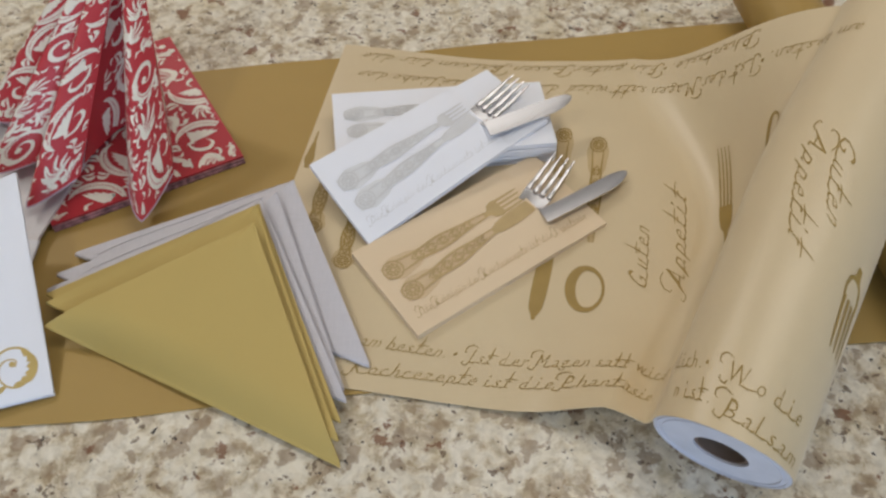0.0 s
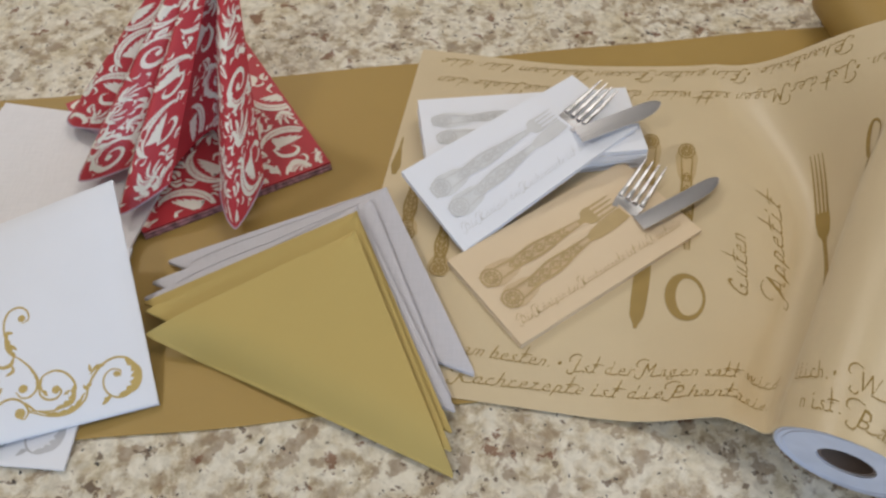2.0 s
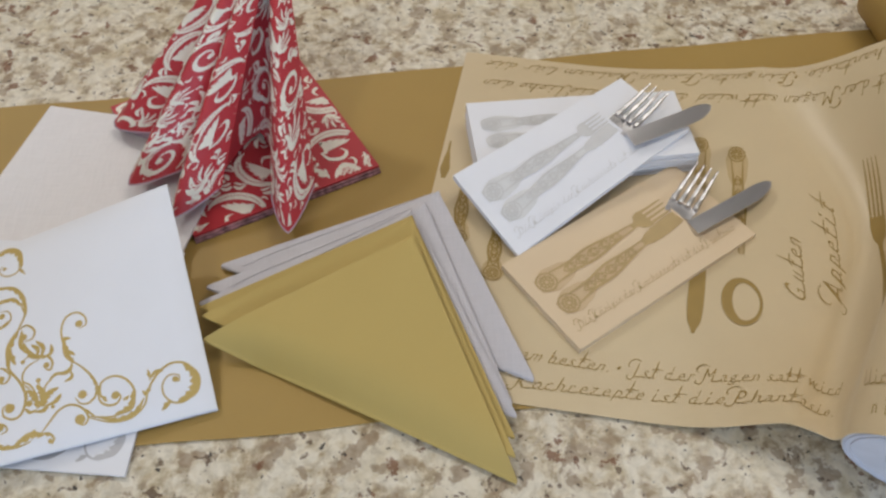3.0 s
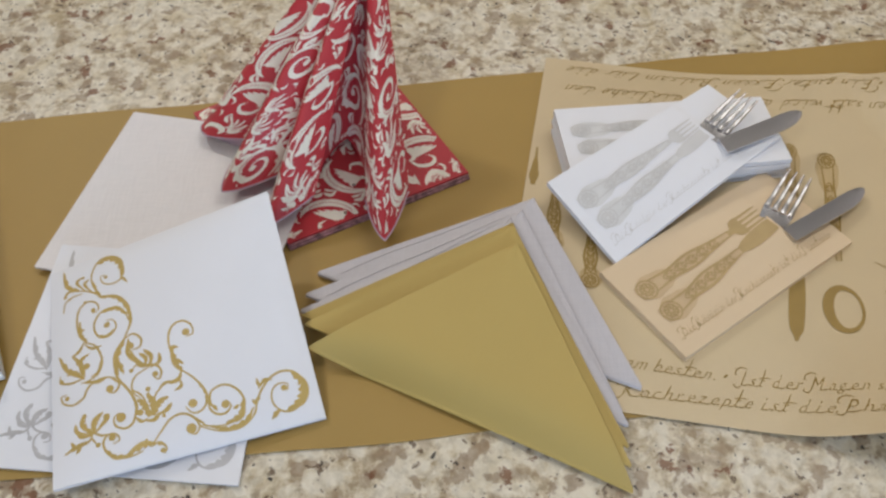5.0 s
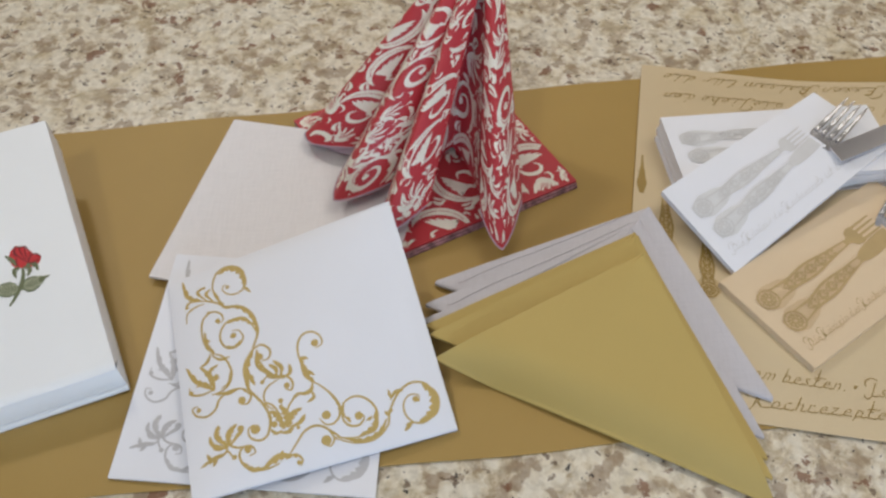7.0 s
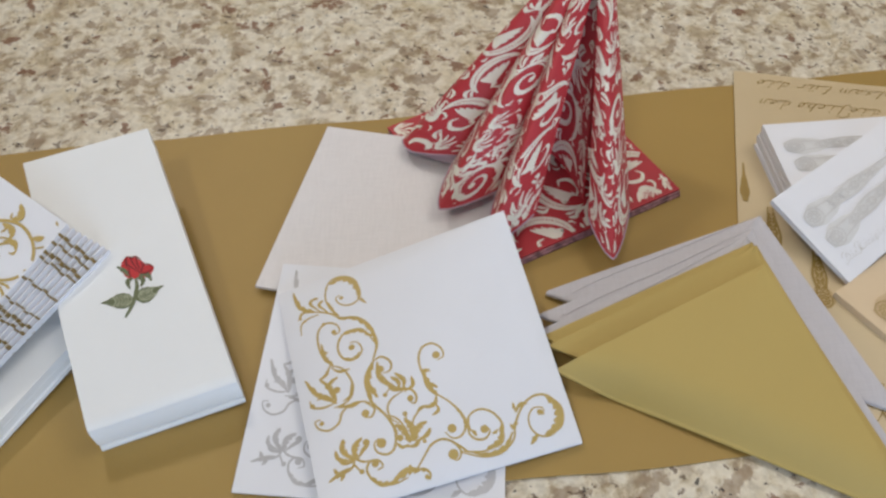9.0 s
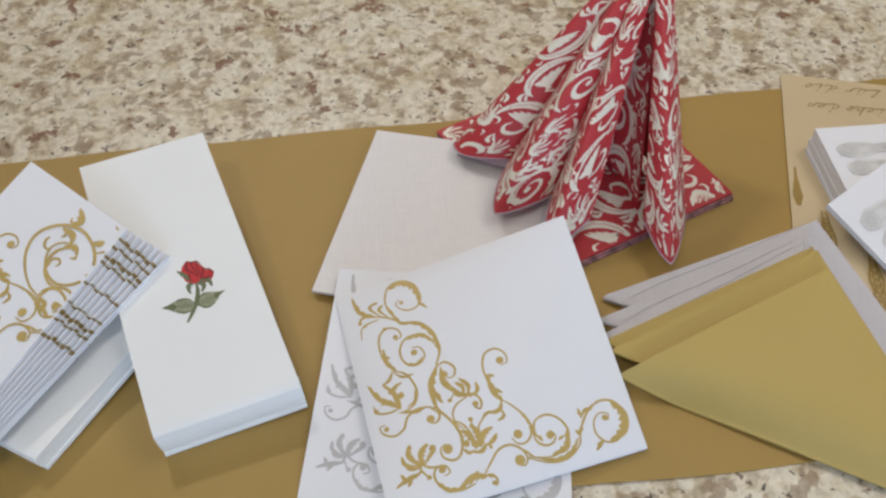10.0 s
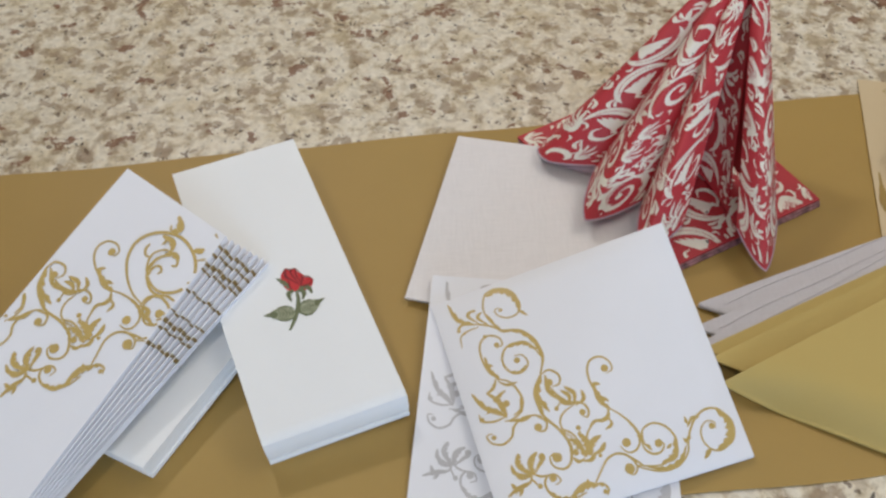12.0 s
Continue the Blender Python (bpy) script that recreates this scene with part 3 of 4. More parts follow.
def round_roll(degrees, w):
    """The length along the sheet at which it lies so many degrees up the roll's side."""
    flat, bend, _, lift = cream_shape(w / 0.39)[7:11]
    return flat + bend + ROLL_R * (radians(degrees) - lift)


cream = empty("table_runner", "cream table runner printed with script and cutlery, partly unrolled", "table runner")
cream_sheet = part("sheet", sheet(lambda u, v: cream_point(0.66 * u, 0.39 * v), 260, 48, 0.0006), CREAM, cream)
cream_roll = part("roll", tube(ROLL_A, ROLL_B, 0.019, ROLL_R - 0.001), ROLL_END, cream, "wound paper with pale bluish end faces")
part("core", tube(Vector(ROLL_A).lerp(Vector(ROLL_B), 0.004), Vector(ROLL_A).lerp(Vector(ROLL_B), 0.996), 0.0165, 0.0188), SHADED_CARD, cream_roll, "brown cardboard core, coloured darker for the shade inside it")
outer = Vector(ROLL_A).lerp(Vector(ROLL_B), -0.002)
for turn in (0.0445, 0.0405):
    part("winding", tube(outer, Vector(ROLL_A).lerp(Vector(ROLL_B), 0.003), turn, turn + 0.0007), ROLL_END, cream_roll)


def on_cream(s, w):
    return Vector(cream_point(s, w, 0.0005)) if 0.001 < s < 0.655 and 0.001 < w < 0.389 else None


for words, size, at, turn, lean, span in (
        ("am besten. \u2022", 0.0175, (0.100, 0.040), 0.0, 0.55, 0.083),
        ("Ist der Magen satt wird", 0.0175, (0.188, 0.039), 0.07, 0.55, 0.166),
        ("llich. \u2022", 0.0175, (round_roll(11.4, 0.036), 0.036), 0.0, 0.55, 0.040),
        ("Wo die", 0.0195, (round_roll(69.2, 0.033), 0.033), -0.10, 0.7, 0.058),
        ("Kochrezepte ist die Phantasie.", 0.0175, (0.098, 0.014), 0.05, 0.55, 0.245),
        ("n ist.", 0.0175, (round_roll(29.9, 0.014), 0.014), 0.0, 0.55, 0.032),
        ("Balsam", 0.0190, (round_roll(75.2, 0.010), 0.010), -0.12, 0.7, 0.062),
        ("Phantasie. \u2022 Ein guter Essen  Balsam f\u00fcr die", 0.0170, (0.448, 0.380), math.pi, 0.55, 0.43),
        ("am besten. \u2022 Ist der Magen satt wird das Herz  die Liebe den", 0.0170, (0.545, 0.352), math.pi, 0.55, 0.525),
        ("Guten", 0.0215, (0.323, 0.130), math.pi / 2, 0.7, 0.077),
        ("Appetit", 0.0215, (0.354, 0.138), math.pi / 2, 0.7, 0.112),
        ("Guten", 0.0175, (round_roll(80, 0.243), 0.243), -1.766, 0.7, 0.083),
        ("Appetit", 0.0175, (round_roll(60, 0.242), 0.242), -1.828, 0.7, 0.108)):
    line = Drawing()
    line.text(words, size * 1.06, at, turn, lean + 0.12, span, 0.00065)
    part("script_print", line.lay(on_cream), BRONZE_INK, cream_sheet, "bronze handwriting print")


def handle(d, a, b, f=1.0):
    """An ornate printed handle whose rosette end lies at a."""
    a, b = Vector(a), Vector(b)
    d.shape(a, a.lerp(b, 1), [f * k for k in (0.0055, 0.0102, 0.0086, 0.0044, 0.0054, 0.0062, 0.0046, 0.0030, 0.0024)])


def relief(d, a, b, f=1.0):
    """The engraved linework of a printed handle: a rosette, its border and leafy scrolls."""
    a, b = Vector(a), Vector(b)
    ax = (b - a).normalized()
    side = Vector((-ax.y, ax.x))
    n = (b - a).length
    c = a + ax * 0.0075 * f
    for r, w in ((0.0074, 0.0012), (0.0047, 0.0010), (0.0020, 0.0012)):
        d.ring(r * f, w * f, c)
    for k in range(9):
        q = k * 0.698
        d.leaf(0.0013 * f, c + (ax * math.cos(q) + side * math.sin(q)) * 0.0022 * f, c + (ax * math.cos(q + 0.5) + side * math.sin(q + 0.5)) * 0.0064 * f)
    for sgn in (-1, 1):
        d.vine(0.0013 * f, c + ax * 0.006 * f + side * sgn * 0.0052 * f, a + ax * n * 0.34 + side * sgn * 0.0040 * f, a + ax * n * 0.55 + side * sgn * 0.0056 * f, a + ax * n * 0.78 + side * sgn * 0.0034 * f, b + side * sgn * 0.0020 * f)
        for k in range(5):
            p = a + ax * n * (0.26 + 0.12 * k)
            d.vine(0.0009 * f, p, p + ax * 0.005 * f + side * sgn * 0.0030 * f, p + ax * 0.010 * f + side * sgn * 0.0014 * f, p + ax * 0.007 * f + side * sgn * 0.0006 * f)
            d.leaf(0.0016 * f, p + ax * 0.003 * f, p + ax * 0.008 * f + side * sgn * 0.0042 * f)


def printed_fork(d, neck, tip, f=1.0):
    neck, tip = Vector(neck), Vector(tip)
    ax = (tip - neck)
    n = ax.length
    ax.normalize()
    side = Vector((-ax.y, ax.x))
    d.shape(neck, neck + ax * n * 0.42, [f * k for k in (0.0022, 0.0030, 0.0085, 0.0098, 0.0094)])
    for k in (-1.5, -0.5, 0.5, 1.5):
        root = neck + ax * n * 0.40 + side * k * 0.0050 * f
        d.shape(root, neck + ax * n + side * k * 0.0050 * f, [f * j for j in (0.0014, 0.0012, 0.0010, 0.0005)])


def printed_knife(d, neck, tip, f=1.0):
    d.shape(neck, tip, [f * k for k in (0.0030, 0.0056, 0.0066, 0.0068, 0.0066, 0.0058, 0.0012)])


def cream_print(*drawn, ink=None):
    d = Drawing()
    for fn, *values in drawn:
        fn(d, *values)
    part("cutlery_print", d.lay(on_cream), ink or BRONZE_INK, cream_sheet, "bronze cutlery print")


def cream_handle(a, b):
    d = Drawing()
    relief(d, a, b)
    part("print_relief", d.lay(lambda s, w: Vector(cream_point(s, w, 0.0009))), BRONZE_INK, cream_sheet)


for a, b in (((0.272, 0.292), (0.274, 0.178)), ((0.2385, 0.300), (0.240, 0.175)), ((0.068, 0.111), (0.064, 0.170)), ((0.033, 0.143), (0.028, 0.212))):
    cream_print((handle, a, b), ink=CREAM_TINT)
    cream_handle(a, b)
cream_print((Drawing.bowl, (0.273, 0.127), 0.0148, 0.0232))
cream_print((printed_knife, (0.240, 0.175), (0.234, 0.089)))
cream_print((Drawing.shape, (0.006, 0.262), (0.007, 0.215), [0.0008, 0.0012, 0.003, 0.0045, 0.002]))
cream_print((printed_fork, (0.398, 0.196), (0.393, 0.288), 0.8), (Drawing.shape, (0.398, 0.198), (0.399, 0.112), [0.0022, 0.0022, 0.0028, 0.0044, 0.0052, 0.006]))
cream_print((Drawing.bowl, (0.455, 0.272), 0.0085, 0.0200), (Drawing.shape, (0.452, 0.252), (0.442, 0.200), [0.003, 0.0022, 0.0022]))
cream_print((printed_fork, (round_roll(137.2, 0.150), 0.150), (round_roll(145.0, 0.085), 0.085)))

# ---- cutlery ----
def steel_fork(name, root, tip, right, label, curl=0.004):
    """Fork head with four tines, from its cut-off neck inside the pocket to the tips."""
    root, tip, right = Vector(root), Vector(tip), Vector(right)
    ax = tip - root
    n = ax.length
    ax.normalize()
    side = right.normalized()
    up = side.cross(ax).normalized()
    if up.z < 0:
        up = -up
    thing = empty(name, label, "fork", "steel cutlery in the pockets")
    bm = bmesh.new()
    prof = [(-0.12, 0.0118), (0.0, 0.0126), (0.08, 0.0130), (0.16, 0.0131)]

    def lift(k):
        return up * (0.0016 + curl * (max(0, k) ** 1.6) - 0.0016 * math.sin(min(1, max(0, k + 0.2)) * math.pi))

    def head(u, v):
        k = v * (len(prof) - 1)
        i = min(int(k), len(prof) - 2)
        a, b = prof[i], prof[i + 1]
        t, hw = a[0] + (b[0] - a[0]) * (k - i), a[1] + (b[1] - a[1]) * (k - i)
        dish = -0.0012 * (1 - (2 * u - 1) ** 2)
        return root + ax * (t * n) + side * hw * (2 * u - 1) + lift(t) + up * dish
    part("head", sheet(head, 10, 12, 0.0016), STEEL, thing)
    for j in (-1.5, -0.5, 0.5, 1.5):
        def tine(u, v, j=j):
            t = 0.14 + 0.86 * v
            hw = 0.0026 * (1 - 0.62 * v ** 1.5) * (1 + 0.10 * math.sin(v * 19))
            return root + ax * (t * n) + side * (j * 0.0071 * (1 - 0.08 * v) + hw * math.cos(math.pi * (1 - u))) + lift(t) + up * hw * 0.75 * math.sin(math.pi * u)
        part("tine", sheet(tine, 8, 24, 0.0014), STEEL, thing)
    return thing


def steel_knife(name, root, tip, across, label):
    """Knife blade with a rounded point; its handle is inside the pocket."""
    root, tip, across = Vector(root), Vector(tip), Vector(across)
    ax = tip - root
    n = ax.length
    ax.normalize()
    up = across.cross(ax).normalized()
    if up.z < 0:
        up = -up
    thing = empty(name, label, "knife", "steel cutlery in the pockets")
    w = across.length

    def blade(u, v):
        t = -0.04 + 1.035 * v
        end = max(0.0, (t - 0.66) / 0.336)
        half = 0.5 * w * max(0.0015, 1 - end ** 2.6) ** 0.62
        x = 0.5 * w * (1 - 0.34 * end ** 1.5) + half * (2 * u - 1)
        return root + ax * (t * n) + across.normalized() * x + up * (0.0028 + 0.0002 * math.sin(math.pi * u) - 0.0002 * u)
    part("blade", sheet(blade, 10, 40, 0.0013), STEEL, thing)
    return thing


# ---- pocket napkins ----
def slab(fn, thick, n=1, gap=0.0006, nu=20, nv=14):
    """n folded layers lying under the surface fn, as sheets with narrow gaps."""
    step = thick / n
    return [sheet(lambda u, v, k=k: Vector(fn(u, v)) - Vector((0, 0, k * step)), nu, nv, step - gap) for k in range(n)]


def pocket(fn, thick, layers, mat, label, ink, tint, opening=0.775, words=True):
    """A folded cutlery pocket: a front panel ends short of the back, and leaves the opening. fn spans 200 x 100 mm, u along."""
    thing = empty("pocket_napkin", label, "napkin", "cutlery pocket napkins")
    for bm in slab(fn, thick, layers):
        part("back_panel", bm, mat, thing)
    front = lambda u, v: Vector(fn(u * opening * (1 - 0.02 * v), v)) + Vector((0, 0, 0.0012 + 0.0018 * math.sin(math.pi * v) * u))
    panel = part("front_panel", sheet(front, 24, 14, 0.0009), mat, thing)
    d, hd, ln = Drawing(), Drawing(), Drawing()
    f = 1.2
    handle(hd, (0.010, 0.064), (0.118, 0.066), f)
    printed_fork(d, (0.116, 0.066), (opening * 0.2 - 0.001, 0.068), f * 0.8)
    handle(hd, (0.012, 0.037), (0.116, 0.048), f)
    printed_knife(d, (0.112, 0.0475), (opening * 0.2 + 0.008, 0.053), f * 0.9)
    relief(ln, (0.010, 0.064), (0.118, 0.066), f)
    relief(ln, (0.012, 0.037), (0.116, 0.048), f)

    def place(x, y, up=0.0004):
        u, v = x / 0.2, y / 0.1
        if not (0 < u < 0.995 and 0 < v < 0.995):
            return None
        if u < opening * 0.98:
            return front(u / opening / (1 - 0.02 * v), v) + Vector((0, 0, up))
        return Vector(fn(u, v)) + Vector((0, 0, up)) if u > opening * 1.005 else None
    part("cutlery_print", d.lay(place), ink, panel)
    part("handle_print", hd.lay(lambda x, y: place(x, y, 0.0003)), tint, panel)
    part("print_relief", ln.lay(lambda x, y: place(x, y, 0.0007)), ink, panel)
    if words:
        d = Drawing()
        d.text("Die K\u00f6nigin der Kochrezepte ist die Phantasie", 0.0105, (0.012, 0.014), 0.0, 0.55, 0.180, 0.0004)
        part("script_print", d.lay(place), ink, panel)
    return thing


PEACH_TOP = bilinear((-0.0216, 0.3355, 0.0085), (0.1430, 0.4448, 0.0080), (0.0866, 0.5272, 0.0090), (-0.0780, 0.4182, 0.0088))
pocket(PEACH_TOP, 0.0060, 2, PEACH, "peach cutlery pocket napkin with bronze print, holding fork and knife", PEACH_INK, PEACH_TINT, 0.805)
WHITE_TOP = bilinear((-0.0634, 0.4270, 0.0090), (0.0990, 0.5456, 0.0345), (0.0467, 0.6130, 0.0370), (-0.1166, 0.4995, 0.0315))
BACK_TOP = bilinear((-0.0935, 0.5080, 0.0290), (0.1064, 0.5240, 0.0270), (0.0979, 0.6050, 0.0270), (-0.1020, 0.5896, 0.0310))
for k in range(4):
    low = lambda u, v, k=k: Vector(BACK_TOP(u, v)) - Vector((0.001 * math.sin(k * 2.2), 0.0015 * math.cos(k * 1.7), 0.0058 * (k + 1)))
    pile = empty("pocket_napkin", "plain white folded pocket napkin lying in a low pile", "napkin", "cutlery pocket napkins")
    for bm in slab(low, 0.0055, 2, 0.0009):
        part("panel", bm, WHITE, pile)
pocket(BACK_TOP, 0.0052, 2, WHITE, "white pocket napkin with pale silver print topping a pile", PALE_INK, PALE_TINT, 0.8, False)
pocket(WHITE_TOP, 0.0050, 2, WHITE, "white cutlery pocket napkin with silver print, holding fork and knife", PALE_INK, PALE_TINT)

steel_fork("fork", (0.0817, 0.4706, 0.0115), (0.1133, 0.5131, 0.0140), (0.802, -0.597, 0.0), "polished steel fork sticking out of the peach pocket napkin")
steel_knife("knife", (0.0885, 0.4585, 0.0100), (0.1670, 0.5045, 0.0095), (0.0060, -0.0160, 0.0037), "polished steel table knife sticking out of the peach pocket napkin")
steel_fork("fork", (0.0372, 0.5526, 0.0345), (0.0777, 0.5892, 0.0390), (0.670, -0.740, 0.0), "polished steel fork sticking out of the white pocket napkin")
steel_knife("knife", (0.0432, 0.5424, 0.0355), (0.1217, 0.5765, 0.0370), (0.0059, -0.0167, 0.0), "polished steel table knife sticking out of the white pocket napkin")


# ---- triangle napkins ----
def triangle_napkin(left, top, right, mat, label, radius=0.003, sag=0.0, droop=0.0):
    """A napkin folded to a triangle: two layers joined by a round fold along the long side."""
    left, top, right = Vector(left), Vector(top), Vector(right)
    out = (right - left).cross(Vector((0, 0, 1))).normalized()
    if out.dot(top - left) > 0:
        out = -out

    def hang(u):
        d = droop * min(1.0, 0.25 + 4 * u) * (1 - 0.45 * u)
        return Vector((0, 0.28 * d, -d))

    def curve(q):
        return max(0.0, 1 - q / 0.24) ** 2

    def fn(u, v):
        base = left.lerp(right, u)
        base.z += sag * math.sin(math.pi * u)
        if v < 0.42:
            q = 1 - v / 0.42
            return base.lerp(top, q * 0.995) + hang(u) * curve(q) - Vector((0, 0, 2 * radius * (1 - 0.75 * q)))
        if v > 0.58:
            q = (v - 0.58) / 0.42
            p = base.lerp(top, q * 0.998)
            p += hang(u) * curve(q)
            p.z += 0.0022 * math.sin(math.pi * q) * math.sin(math.pi * u) + 0.0004 * math.sin(9 * u + 5 * q)
            return p
        q = (v - 0.42) / 0.16 * math.pi
        return base + hang(u) + out * radius * math.sin(q) - Vector((0, 0, radius * (1 + math.cos(q))))
    thing = tagged(mesh_object("triangle_napkin", sheet(fn, 40, 72, 0.0007), mat), label, "napkin", "triangle napkins")
    for side in (0, 1) if mat == SILVER else ():
        def hem(u, v, side=side):
            """A pressed line a little inside the edge from a tip to the top."""
            q = 0.04 + 0.90 * u
            inset = (0.045 + 0.010 * v) * (1 - 0.15 * math.sin(7 * u))
            x = inset * (1 - q) ** 0.2
            return Vector(fn(x if side == 0 else 1 - x, 0.58 + 0.42 * q)) + Vector((0, 0, 0.00015))
        part("hem", sheet(hem, 48, 2, 0.0004), mat, thing)
    return thing


triangle_napkin((-0.3153, 0.4277, 0.0085), (-0.1300, 0.4844, 0.0300), (-0.0596, 0.3128, 0.0080), SILVER, "silver grey napkin folded to a triangle, lowest in its pile", 0.0026)
triangle_napkin((-0.3233, 0.4032, 0.0125), (-0.1416, 0.4661, 0.0360), (-0.0780, 0.2915, 0.0105), SILVER, "silver grey napkin folded to a triangle, inside a pile", 0.0022)
triangle_napkin((-0.3259, 0.3856, 0.0160), (-0.1524, 0.4531, 0.0430), (-0.0755, 0.2800, 0.0130), SILVER, "silver grey napkin folded to a triangle under gold ones", 0.0020, 0.0, 0.002)
triangle_napkin((-0.3240, 0.3787, 0.0190), (-0.1523, 0.4430, 0.0490), (-0.0785, 0.2620, 0.0150), GOLD, "gold napkin folded to a triangle, under another gold one", 0.0016)
triangle_napkin((-0.3199, 0.3690, 0.0220), (-0.1517, 0.4362, 0.0540), (-0.0792, 0.2470, 0.0165), GOLD, "gold napkin folded to a triangle with a double hem", 0.0016)
triangle_napkin((-0.3160, 0.3465, 0.0265), (-0.1513, 0.4152, 0.0590), (-0.0783, 0.2285, 0.0185), GOLD, "gold napkin folded to a triangle on top of its pile", 0.0018, 0.003, 0.0235)

# ---- square napkins ----
def square_pile(corners, thick, n, mat, label, name="square_napkin", wave=0.0, group="square napkins"):
    flat = bilinear(*corners)
    fn = lambda u, v: flat(u, v) + Vector((0, 0, wave * max(0.0, math.sin(math.pi * u) * math.sin(math.pi * v)) ** 0.5))
    thing = empty(name, label, "napkin", group)
    layers = [part("layer", bm, mat, thing) for bm in slab(fn, thick, n, 0.0005, 24, 24)]
    return layers[0], fn


square_pile([(-0.5600, 0.4400, 0.0090), (-0.3616, 0.3910, 0.0125), (-0.3170, 0.5790, 0.0135), (-0.5095, 0.6215, 0.0125)], 0.0034, 3, LINEN, "pale grey linen-look napkin folded square", wave=0.0)
silver_sq, silver_fn = square_pile([(-0.5583, 0.2640, 0.0050), (-0.3620, 0.2440, 0.0040), (-0.3480, 0.4380, 0.0130), (-0.5360, 0.4550, 0.0190)], 0.0028, 2, WHITE, "white napkin with silver corner scrolls, lying under another")
part("scroll_print", SCROLL.lay(lambda x, y: over(silver_fn, 0.00012)(x / 195, y / 195)), SILVER_INK, silver_sq, "silver vine scrolls")
gold_sq, gold_fn = square_pile([(-0.4889, 0.2386, 0.0180), (-0.3012, 0.2942, 0.0069), (-0.3516, 0.4654, 0.0700), (-0.5375, 0.4237, 0.0195)], 0.0045, 3, WHITE, "white square napkin with gold scroll print in its corner", wave=0.010)
part("scroll_print", SCROLL.lay(lambda x, y: over(gold_fn, 0.00012)(x / 195, y / 195)), GOLD_INK, gold_sq, "gold vine scrolls")


# ---- white napkin piles ----
def folded_pile(corners, thick, n, label, group, mat):
    """Long folded napkins in a pile: each rounds over at the near end, where its folds show."""
    flat = bilinear(*corners)
    thing = empty("napkin_pile", label, "napkin pile", group)
    shares = (0.8, 0.2) if n == 2 else (1.0 / n,) * n

    def layer(k):
        jog = Vector((0.0009 * math.sin(k * 2.4), 0.0008 * math.cos(k * 3.1), 0))
        step, down = thick * shares[k], thick * sum(shares[:k])

        def fn(u, v):
            r = step * 0.5
            if v < 0.10:
                q = (1 - v / 0.10) * math.pi
                p = flat(u, 0.0)
                along = (flat(u, 0.0) - flat(u, 0.05)).normalized()
                p = p + along * min(0.9 * r, 0.0045) * max(0.0, math.sin(q)) ** 0.45 - Vector((0, 0, r * (1 - math.cos(q))))
            else:
                q = (v - 0.10) / 0.90
                p = flat(u, q) + Vector((0, 0, 0.0012 * math.sin(math.pi * u) * math.sin(math.pi * q)))
            return p + jog - Vector((0, 0, down))
        return fn, step
    for k in range(n):
        low, step = layer(k)
        bm = sheet(low, 14, 60, step * 0.498)
        sheet(lambda u, v: Vector(low(u, 0.10 + 0.90 * v)) - Vector((0, 0, step * 0.502)), 14, 20, step * 0.496, bm)
        ob = part("napkin", bm, mat, thing)
        top = ob if k == 0 else top
    return top, flat


rose_pile, rose_fn = folded_pile([(-0.6610, 0.3020, 0.0365), (-0.5575, 0.3380, 0.0395), (-0.6530, 0.5600, 0.0770), (-0.7517, 0.5246, 0.0750)], 0.0350, 2, "pile of long white napkins with a red rose print, propped up", "white napkin piles", SOFT_WHITE)
folded_pile([(-0.8260, 0.3330, 0.0230), (-0.7455, 0.2930, 0.0225), (-0.6480, 0.4450, 0.0330), (-0.7280, 0.4900, 0.0340)], 0.0205, 2, "pile of plain white folded napkins under other napkins", "white napkin piles", SOFT_WHITE)


def on_rose(x, y, up):
    """A point of the rose print in its own plane, one unit to 14 mm, x to the right and y up."""
    u, v = 0.3393 + 0.1298 * x + 0.0393 * y, 0.6930 - 0.0195 * x + 0.0630 * y
    return rose_fn(u, v) + Vector((0, 0, 0.0012 * math.sin(math.pi * u) * math.sin(math.pi * v) + up))


